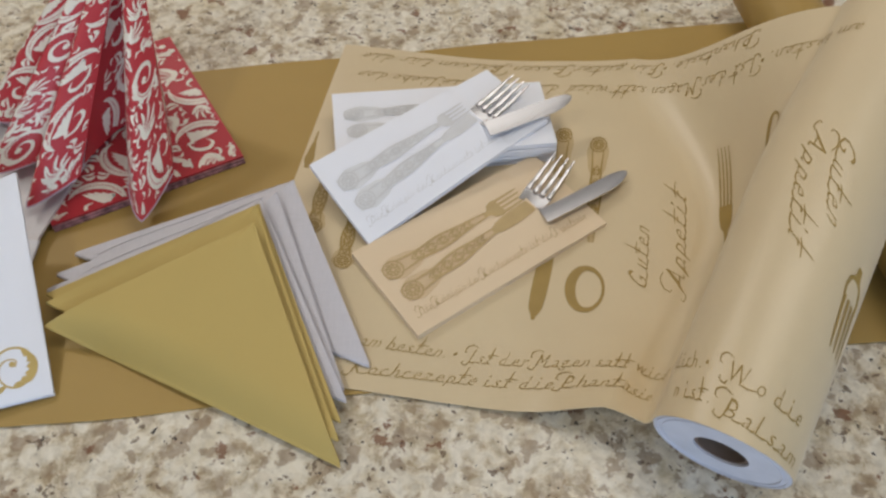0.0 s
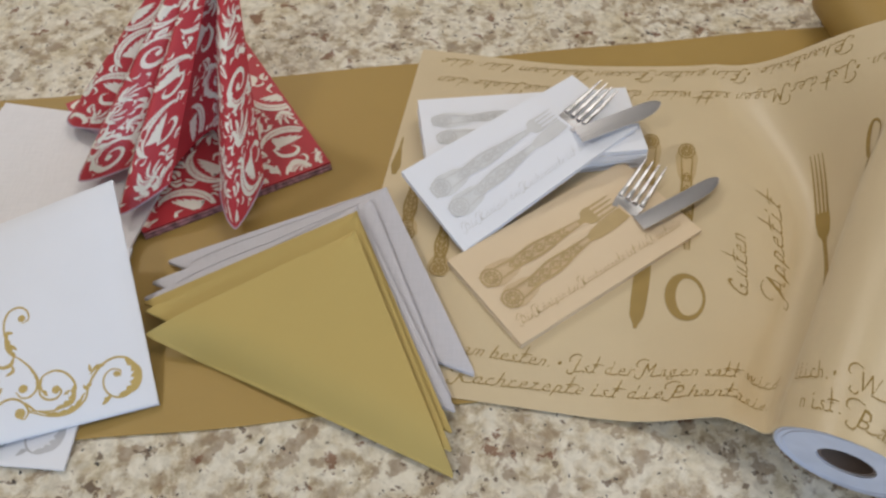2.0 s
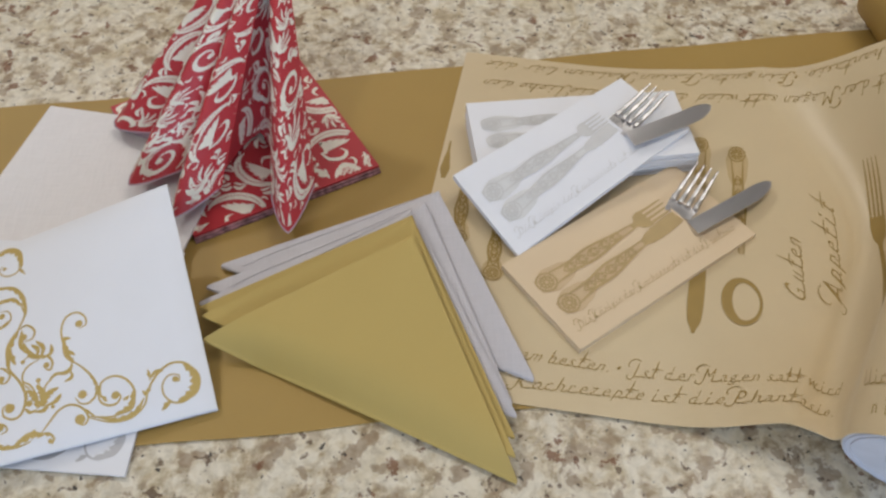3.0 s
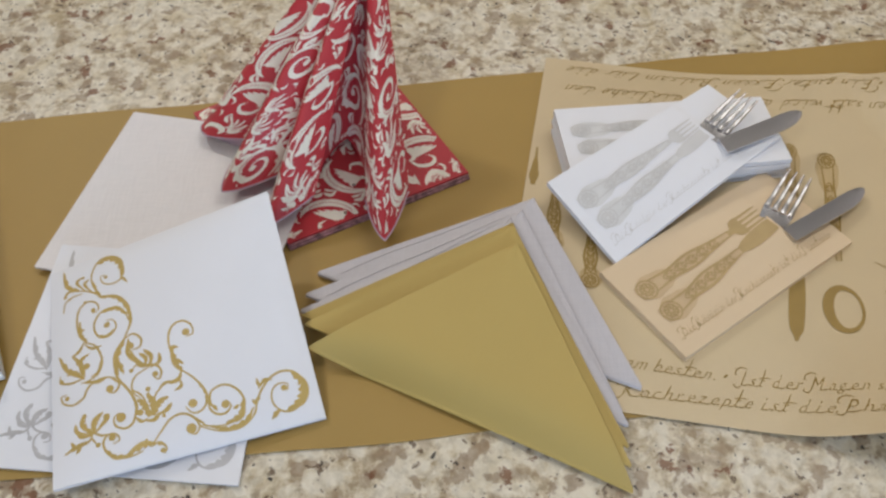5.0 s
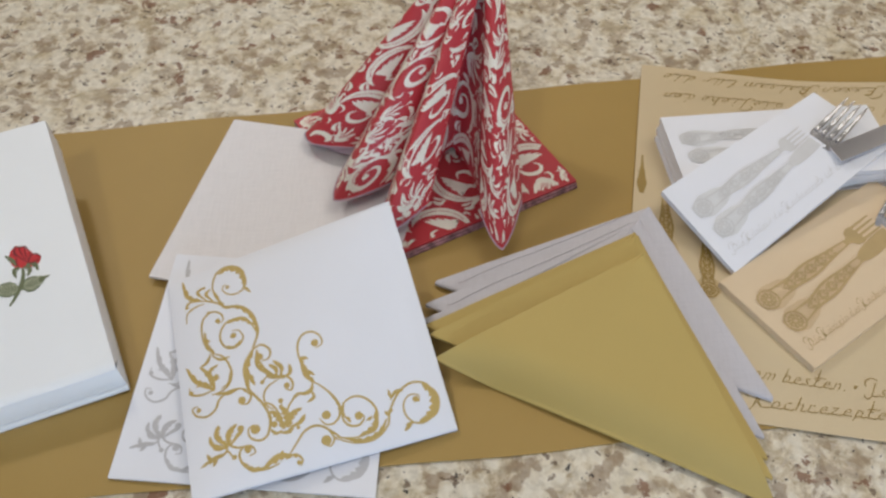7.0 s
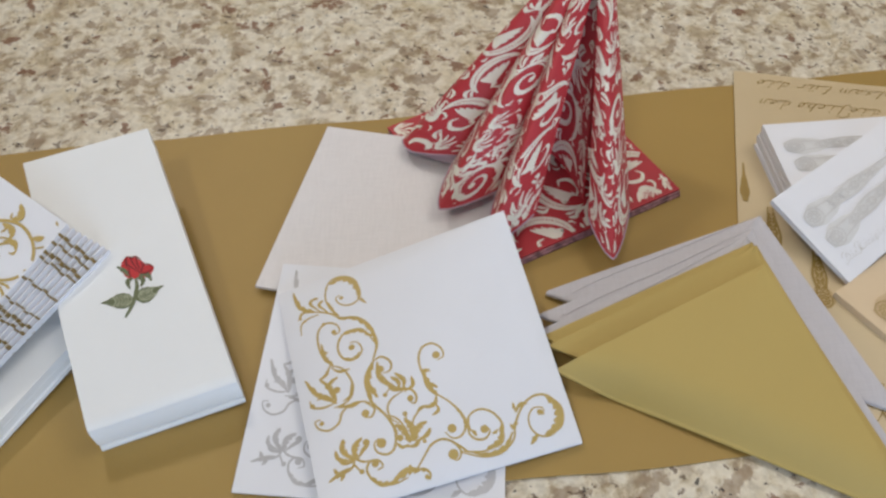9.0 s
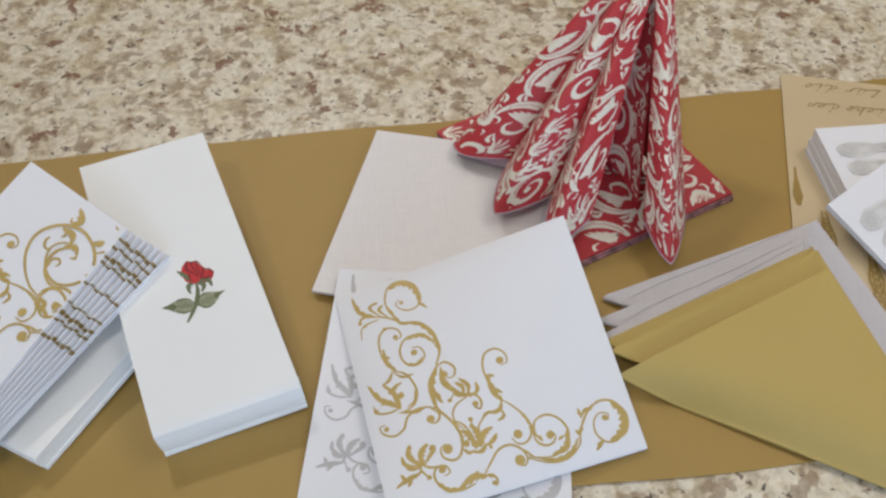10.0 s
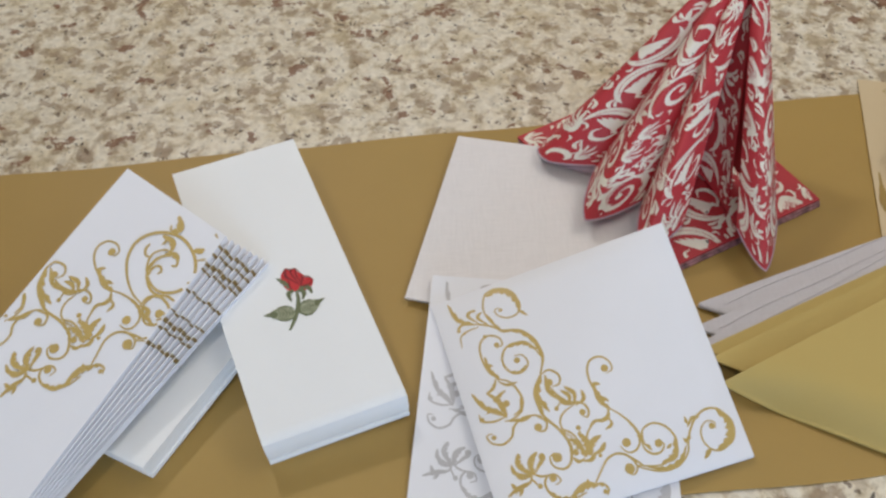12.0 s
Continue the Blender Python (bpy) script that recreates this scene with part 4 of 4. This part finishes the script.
def rose_drawing(which):
    d = Drawing()
    if which == "petals":
        d.lobe(0.70, (2.66, -3.32), (2.40, -2.80), (2.36, -2.02))
        d.lobe(0.80, (2.68, -3.32), (2.72, -2.75), (2.62, -2.06))
        d.lobe(0.70, (2.70, -3.30), (2.96, -2.80), (3.02, -2.28))
        d.lobe(0.62, (2.72, -3.26), (3.20, -2.98), (3.72, -2.62))
        d.lobe(0.70, (2.72, -3.30), (2.55, -3.02), (2.48, -2.70))
    if which == "shade":
        for pts in (((2.30, -2.12), (2.34, -2.50), (2.62, -2.72), (3.02, -2.98)), ((2.52, -2.06), (2.62, -2.42), (2.96, -2.86)), ((2.82, -2.10), (2.86, -2.46), (3.08, -2.84)), ((3.10, -2.42), (3.16, -2.66), (3.04, -3.04)),
                    ((3.14, -2.58), (3.46, -2.52), (3.72, -2.72)), ((3.04, -3.04), (3.36, -3.00), (3.68, -2.80)), ((2.44, -2.72), (2.46, -3.02), (2.60, -3.26)), ((2.26, -2.10), (2.26, -2.42), (2.36, -2.68)), ((2.30, -2.08), (2.54, -2.16), (2.80, -2.08), (3.06, -2.30))):
            d.vine(0.055, *pts)
    if which == "green":
        d.vine(0.15, (2.80, -3.30), (2.88, -3.75), (2.78, -4.40), (2.56, -4.98), (2.34, -5.40))
        d.shape((2.78, -4.46), (1.06, -4.60), [0.04, 0.34, 0.42, 0.38, 0.24, 0.10, 0.02])
        d.shape((2.86, -4.48), (4.24, -3.72), [0.06, 0.36, 0.42, 0.36, 0.20, 0.08, 0.02])
        d.leaf(0.22, (2.48, -3.16), (2.22, -2.86), (1.80, -2.60))
        d.leaf(0.22, (2.66, -3.28), (2.38, -3.46), (2.52, -3.90))
        d.leaf(0.22, (2.86, -3.26), (3.20, -3.36), (3.10, -3.80))
        d.leaf(0.24, (2.96, -3.14), (3.40, -3.08), (3.64, -3.46))
    if which == "vein":
        for a, b, side in (((2.70, -4.46), (1.50, -4.58), -1), ((2.96, -4.40), (3.92, -3.96), 1)):
            a, b = Vector(a), Vector(b)
            n = (b - a).normalized()
            out = Vector((-n.y, n.x))
            for k in range(6):
                m = a.lerp(b, 0.04 + 0.13 * k)
                size = 0.34 - 0.03 * abs(k - 1.5)
                d.vine(0.045, m, m + out * size * 0.6 + n * 0.10, m + out * size + n * 0.28)
                d.vine(0.045, m, m - out * size * 0.6 + n * 0.10, m - out * size + n * 0.28)
    return d


for which, mat, up in (("petals", ROSE_RED, 0.0001), ("shade", ROSE_DARK, 0.0004), ("green", ROSE_GREEN, 0.0002), ("vein", ROSE_PALE, 0.0005)):
    part("rose_" + which, rose_drawing(which).lay(lambda x, y: on_rose(x, y, up)), mat, rose_pile)

# ---- pleated napkin fan ----
FAN_B, FAN_R, FAN_T = Vector((-0.8124, 0.2625, 0.0450)), Vector((-0.6967, 0.4568, 0.0780)), Vector((-0.7781, 0.5115, 0.0980))


def fan_point(a, b):
    p = FAN_B + (FAN_R - FAN_B) * a + (FAN_T - FAN_R) * b
    return p + Vector((0, 0, 0.002 * math.sin(2.5 * a) * max(0, b)))


PLEATS = 7


def pleat_point(a, k):
    """Across the pleats, k runs from 0 to twice their number, up and down the folds."""
    ridge = k / 2
    near = FAN_B + (FAN_R - FAN_B) * a
    far = Vector((-0.7984, 0.2674, 0.0330)).lerp(Vector((-0.6640, 0.4400, 0.0660)), a)
    p = near.lerp(far, ridge / PLEATS)
    fold = abs((k % 2) - 1)
    return p - Vector((0, 0, 0.0100 * (1 - fold)))


fan = empty("pleated_napkin", "white napkin with gold scrolls, pleated like a fan along one side", "napkin")
part("panel", sheet(lambda u, v: fan_point(-0.35 + 1.35 * u, v), 30, 16, 0.0012), WHITE, fan)
part("panel", sheet(lambda u, v: fan_point(-0.35 + 1.35 * u, v) - Vector((0, 0, 0.004 + 0.004 * (1 - v))), 20, 10, 0.0012), WHITE, fan)
for j in range(PLEATS):
    part("pleat", sheet(lambda u, v: pleat_point(1.0 - 1.35 * u, 2 * j + 2 * v), 20, 8, 0.0005), WHITE, fan)


def on_fan(x, y):
    u, v = x / 195, y / 195
    a, b = 0.7944 * u + 0.4532 * v + 0.0761, -1.0012 * u + 1.5226 * v + 0.4838
    if not (-0.3 < a < 0.995 and 0.005 < b < 0.99):
        return None
    return fan_point(a, b) + Vector((0, 0, 0.0005))


part("scroll_print", SCROLL.lay(on_fan), GOLD_INK, fan, "gold vine scrolls")
more = Drawing()
more.vine(1.7, (148.1, 20.5), (150.7, 31.4), (158.2, 42.5), (169.4, 51.4), (182.3, 54.4), (194.1, 50.2), (203.4, 39.8), (206.8, 26.4), (202.4, 12.7), (193.3, 3.3), (182, 0.1), (170.5, 4.5), (163.5, 14.6), (164.5, 25.2), (171.7, 34.2), (182.8, 37.9), (191.7, 32), (193, 22.2))
more.leaf(4.6, (200.1, 40.8), (200.4, 31.1), (193.2, 26.6))
more.vine(1.3, (200.9, 35.6), (196.4, 35.8), (193.6, 36.9))
more.vine(1.4, (189.1, 44.7), (183.4, 44.8), (179.8, 41.4), (180.9, 36.9))
more.leaf(4.2, (189.2, 30.1), (193.3, 22.9), (189.7, 17.2))
more.vine(1.3, (190.2, 17.6), (186.1, 17.3), (184.7, 20.5))
more.vine(1.7, (192.6, 23.9), (183.8, 32.1), (172.9, 33.0), (165.0, 28.4), (160.1, 19.9), (161.6, 10.7))
more.vine(1.3, (169.1, 29.9), (175.6, 30.8), (179.0, 27.1), (176.8, 23.9), (173.1, 25.1))
more.leaf(5.4, (205.4, 35.9), (212.8, 32.8), (220.6, 40.4))
more.vine(1.3, (207.5, 34.7), (207.4, 38.8), (210.7, 40.4))
more.leaf(4.4, (204.3, 13.3), (206.0, 9.1), (210.0, 6.7))
more.vine(1.5, (198.7, 6.5), (207.7, -1.5), (219.1, -3.6), (226.7, 0.4), (228.4, 5.4), (224.3, 6.7), (223.5, 3.8))
more.vine(1.5, (148.1, 20.5), (155, 19.2), (160.4, 12), (157.9, 2), (150.3, -0.4), (144.9, 3.7))
more.ball(3.0, (150, 4.9))
more.lobe(4.2, (146.8, 20.9), (146.7, 13), (138.8, 11))
more.vine(1.5, (142.1, 14.2), (141.2, 1.7), (151.4, -7.3), (164.1, -12.5), (179.3, -12.8), (196.6, -10))
more.lobe(3.0, (164.1, -12.5), (166, -20.8), (175.1, -23.2))
more.vine(1.5, (181.1, 1.4), (187.4, -2.3), (195.5, -2.8))
FAN_L, FAN_W = (FAN_R - FAN_B).length * 1000, (FAN_T - FAN_R).length * 1000
part("circle_print", more.lay(lambda x, y: fan_point(x / FAN_L, y / FAN_W) + Vector((0, 0, 0.0007)) if y > 0.1 and x < FAN_L * 0.99 else None), GOLD_INK, fan)
bars = Drawing()
for j in range(PLEATS):
    for a, w in ((0.955, 0.012), (0.925, 0.009), (0.885, 0.014), (0.860, 0.008), (0.775, 0.008), (0.690, 0.007), (0.650, 0.014), (0.625, 0.009), (0.565, 0.013)):
        a += 0.004 * math.sin(j * 2.1 + a * 40) - 0.003 * j
        w *= 1.0 + 0.20 * math.sin(j * 3.7 + a * 90)
        bars.ribbon([Vector((a + 0.003 * math.sin(i * 0.8), 2 * j + 0.25 * i, 0)) for i in range(9)], [w / 2] * 9, [w / 2] * 9)
part("pleat_print", bars.lay(lambda a, k: pleat_point(a, k) + Vector((0.0002, -0.0003, 0.0004))), DULL_GOLD_INK, fan)

# ---- red damask napkin ----
def damask(w, h, seed, scale=1.0, x0=0.0):
    """Leafy scrolls, crescents and sprigs scattered over a piece of w by h metres."""
    d = Drawing()
    d.cut = Drawing()
    rnd = random.Random(seed)
    placed = []

    def free(x, y, r, near):
        return all((x - a) ** 2 + (y - b) ** 2 > (near * (r + c)) ** 2 for a, b, c in placed)

    def local(x, y, r, turn, hand):
        c, s = math.cos(turn), math.sin(turn)
        return lambda p, q: Vector((x + r * (p * c - hand * q * s), y + r * (p * s + hand * q * c)))

    def stroke(ink, at, r, pts, half):
        path = smooth_path([at(*p) for p in pts], 6)
        m = len(path) - 1
        wid = [r * half * max(0.04, math.sin(math.pi * (0.04 + 0.92 * (i / m) ** 0.8))) for i in range(m + 1)]
        ink.ribbon(path, wid, wid)

    def acanthus(x, y, r, turn, hand):
        """A leaf of six curling fingers that part from one root."""
        at = local(x, y, r, turn, hand)
        for k, n in enumerate((0.95, 1.45, 1.70, 1.55, 1.15, 0.75)):
            q = -0.70 + 0.44 * k
            tip = q + 0.42
            d.lobe(r * (0.25 + 0.04 * (k in (1, 2))), at(-0.80, -0.42), at(-0.80 + 0.55 * n * math.cos(q), -0.42 + 0.55 * n * math.sin(q)), at(-0.80 + n * math.cos(tip), -0.42 + n * math.sin(tip)))
        stroke(d, at, r, ((-0.72, -0.30), (-1.02, -0.52), (-1.05, -0.85), (-0.80, -0.95)), 0.075)
        for k in (1, 2, 3):
            q = -0.36 + 0.40 * k
            stroke(d.cut, at, r, ((-0.80 + 0.35 * math.cos(q), -0.42 + 0.35 * math.sin(q)), (-0.80 + 0.9 * math.cos(q + 0.12), -0.42 + 0.9 * math.sin(q + 0.12)), (-0.80 + 1.3 * math.cos(q + 0.36), -0.42 + 1.3 * math.sin(q + 0.36))), 0.028)

    def volute(x, y, r, turn, hand):
        """A rolled scroll with a long tail and fingers along its outer side."""
        at = local(x, y, r, turn, hand)
        path, half = [], []
        for i in range(41):
            k = i / 40
            q, rad = 2.7 * math.pi * k, 0.74 * (1 - k) ** 0.8 + 0.13
            path.append(Vector((*at(rad * math.cos(q), rad * math.sin(q)), 0)))
            half.append(r * (0.030 + 0.105 * math.sin(math.pi * min(1, k * 1.15) ** 0.6)))
        d.ribbon(path, half, half)
        d.ball(r * 0.15, path[-1].to_2d())
        for k, q in enumerate((0.35, 0.95, 1.55, 2.15, 2.75)):
            rad, n = 0.74 - 0.07 * k, 0.52 - 0.05 * k
            d.lobe(r * 0.21, at(rad * math.cos(q), rad * math.sin(q)), at((rad + 0.6 * n) * math.cos(q + 0.12), (rad + 0.6 * n) * math.sin(q + 0.12)), at((rad + n) * math.cos(q + 0.48), (rad + n) * math.sin(q + 0.48)))
        stroke(d, at, r, ((0.80, 0.25), (0.88, -0.35), (0.62, -0.92), (0.10, -1.22), (-0.45, -1.18)), 0.15)
        stroke(d, at, r, ((0.86, -0.30), (1.10, -0.62), (1.06, -1.00)), 0.10)
        stroke(d.cut, at, r, ((0.62, 0.45), (0.30, 0.70), (-0.18, 0.68), (-0.52, 0.34)), 0.024)

    def sickle(x, y, r, turn, hand):
        """A broad pointed crescent with a beaded line and a plume in its hollow."""
        at = local(x, y, r, turn, hand)
        arc = [(0.82 * math.cos(q * 0.085), 0.98 * math.sin(q * 0.085)) for q in range(-20, 21)]
        path = [Vector((*at(*p), 0)) for p in arc]
        wid = [r * 0.30 * max(0.02, math.cos(q * 0.0775)) ** 0.8 for q in range(-20, 21)]
        thin = [k * 0.12 for k in wid]
        d.ribbon(path, *((wid, thin) if hand > 0 else (thin, wid)))
        for q in range(-8, 9):
            d.cut.ball(r * 0.030, at(0.70 * math.cos(q * 0.125), 0.84 * math.sin(q * 0.125)), 6)
        for k in range(6):
            q = 1.25 - 0.45 * k
            d.lobe(r * 0.19, at(-0.30, -0.62 + 0.05 * k), at(-0.02 + 0.10 * k * 0.5, -0.30 + 0.20 * math.sin(q)), at(0.36 * math.cos(q * 0.8), 0.62 * math.sin(q)))
        stroke(d, at, r, ((-0.24, -0.60), (-0.62, -0.34), (-0.66, 0.10), (-0.38, 0.30), (-0.16, 0.10)), 0.085)

    def comma(x, y, r, turn, hand):
        at = local(x, y, r, turn, hand)
        d.lobe(r * 0.62, at(-0.95, -0.35), at(-0.10, 0.42), at(0.85, -0.10))
        if r > 0.0045:
            d.lobe(r * 0.44, at(-0.85, -0.40), at(0.0, -0.42), at(0.70, -0.78))

    for r, tries, draw, near in ((0.0235, 14, sickle, 0.90), (0.0200, 70, volute, 0.92), (0.0155, 160, acanthus, 0.90), (0.0105, 320, acanthus, 0.86), (0.0060, 700, comma, 0.84), (0.0036, 1100, comma, 0.86)):
        r *= scale
        for _ in range(tries):
            x, y = x0 + rnd.uniform(-w / 2, w / 2), rnd.uniform(0, h)
            if free(x, y, r, near):
                placed.append((x, y, r))
                draw(x, y, r * 0.98, rnd.uniform(0, 6.28), rnd.choice((-1, 1)))
    return d


red = empty("damask_napkin", "red napkin with ivory damask print folded into a standing cone", "napkin")
APEX = Vector((-0.2666, 0.6542, 0.1900))
SEEN = Vector((-0.30, -0.75, 0.45)).normalized()


def lobe(name, left, tip, right, bulge, seed, twist=0.0, topw=0.010, n=SEEN):
    """One rolled fold that widens from the tied top to a pointed hem."""
    left, tip, right = Vector(left), Vector(tip), Vector(right)
    ctrl = tip * 2 - (left + right) * 0.5

    def fn(u, s):
        hem = left * (1 - u) ** 2 + ctrl * 2 * u * (1 - u) + right * u * u
        hem = hem.lerp(left.lerp(tip, 2 * u) if u < 0.5 else tip.lerp(right, 2 * u - 1), 0.4)
        t = APEX + Vector(((u - 0.5) * topw + twist, 0.004 * math.sin(math.pi * u), 0))
        p = t.lerp(hem, s)
        full = bulge * s ** 0.7 * (1 - 0.35 * s ** 4)
        return p + n * full * math.sin(math.pi * u) ** 0.8

    flip = (Vector(fn(0.6, 0.6)) - Vector(fn(0.4, 0.6))).cross(Vector(fn(0.5, 0.7)) - Vector(fn(0.5, 0.5))).dot(n) < 0
    piece = part(name, sheet((lambda u, s: fn(1 - u, s)) if flip else fn, 22, 34, 0.0009), RED, red)
    if name == "fold":
        part("hem", sheet(lambda u, v: Vector(fn(0.02 + 0.96 * u, 0.996 + 0.006 * v)) + n * 0.0002, 22, 2, 0.0008), LILAC, piece, "pale lilac cut edge")
    length = (tip - APEX).length
    arcs = {}

    def lay(x, y, up=0.0003):
        s = 1 - y / length
        if not 0.05 < s < 0.985:
            return None
        key = round(s, 2)
        if key not in arcs:
            pts = [Vector(fn(k / 16, key)) for k in range(17)]
            run = [0.0]
            for a, b in zip(pts, pts[1:]):
                run.append(run[-1] + (b - a).length)
            arcs[key] = run
        run = arcs[key]
        at = x + run[-1] / 2
        if not 0.001 < at < run[-1] - 0.001:
            return None
        k = max(i for i in range(16) if run[i] <= at)
        u = (k + (at - run[k]) / (run[k + 1] - run[k])) / 16
        p = Vector(fn(u, s))
        m = (Vector(fn(u + 1e-3, s)) - p).cross(Vector(fn(u, s + 1e-3)) - p).normalized()
        return p + m * (up if m.dot(n) > 0 else -up)
    drawn = damask(0.15, length, seed, 1.04)
    part("damask_print", drawn.lay(lay), IVORY_INK, piece)
    tagged(part("damask_engraving", drawn.cut.lay(lambda x, y: lay(x, y, 0.0006)), RED, piece), "", kind="stuff")


BASE = bilinear((-0.3438, 0.4576, 0.0090), (-0.1843, 0.5345, 0.0090), (-0.2835, 0.7084, 0.0090), (-0.4521, 0.6216, 0.0090))
for k in range(3):
    part("base_layer", sheet(lambda u, v: Vector(BASE(u, v)) + Vector((0.0006 * k, -0.0016 * k, -0.0024 * k)), 16, 16, 0.0019), RED if k == 0 else RED_EDGE, red)
base_w = (Vector(BASE(1, 0)) - Vector(BASE(0, 0))).length
base_h = (Vector(BASE(0, 1)) - Vector(BASE(0, 0))).length


def on_base(x, y, up=0.0003):
    u, v = 0.5 + x / base_w, y / base_h
    return Vector(BASE(u, v)) + Vector((0, 0, up)) if 0.01 < u < 0.99 and 0.01 < v < 0.99 else None


drawn = damask(base_w, base_h, 5, 1.1)
part("damask_print", drawn.lay(on_base), IVORY_INK, red)
tagged(part("damask_engraving", drawn.cut.lay(lambda x, y: on_base(x, y, 0.0006)), RED, red), "", kind="stuff")
lobe("fold", (-0.4356, 0.5950, 0.0200), (-0.4200, 0.5780, 0.0200), (-0.3850, 0.5630, 0.0300), 0.016, 11, -0.004, n=Vector((-0.6, -0.5, 0.55)).normalized())
lobe("fold", (-0.3879, 0.5600, 0.0300), (-0.3990, 0.5130, 0.0215), (-0.3480, 0.5230, 0.0300), 0.020, 12)
lobe("fold", (-0.3521, 0.5200, 0.0300), (-0.3570, 0.4760, 0.0180), (-0.3200, 0.4950, 0.0300), 0.020, 13, 0.002)
lobe("fold", (-0.2760, 0.4900, 0.0300), (-0.2552, 0.4574, 0.0165), (-0.2380, 0.5000, 0.0280), 0.016, 14, 0.006)
lining_hem = [Vector(k) for k in ((-0.4330, 0.5940, 0.0185), (-0.4150, 0.5650, 0.0170), (-0.3790, 0.5590, 0.0240))]
part("lining", sheet(lambda u, s: (lining_hem[0] * (1 - u) ** 2 + lining_hem[1] * 2 * u * (1 - u) + lining_hem[2] * u * u).lerp(APEX, 0.25 * (1 - s)), 14, 8, 0.0006), LILAC, red, "unprinted pale lilac underside")
lobe("back_fold", (-0.2420, 0.5050, 0.0200), (-0.2620, 0.5700, 0.0180), (-0.2900, 0.6300, 0.0180), 0.006, 15, 0.004, n=Vector((0.9, 0.2, 0.3)).normalized())
lobe("back_fold", (-0.3250, 0.5200, 0.0200), (-0.3000, 0.5700, 0.0180), (-0.2760, 0.5150, 0.0200), -0.010, 16, 0.0)
lobe("back_fold", (-0.4300, 0.6000, 0.0200), (-0.3700, 0.6450, 0.0180), (-0.2900, 0.6350, 0.0180), 0.008, 17, 0.0, n=Vector((-0.2, 0.9, 0.3)).normalized())

# ---- cabinet beyond the end of the worktop's clutter ----
cabinet = empty("cabinet", "pale grey panelled cabinet standing at the worktop's far end", "cabinet")
part("body", box(bmesh.new(), (0.47, 0.86, 0.0), (1.25, 1.22, 0.62)), CABINET, cabinet, smooth=False)
for x in (0.48, 0.87):
    part("door", box(bmesh.new(), (x, 0.842, 0.012), (x + 0.37, 0.8585, 0.61)), CABINET, cabinet, smooth=False)
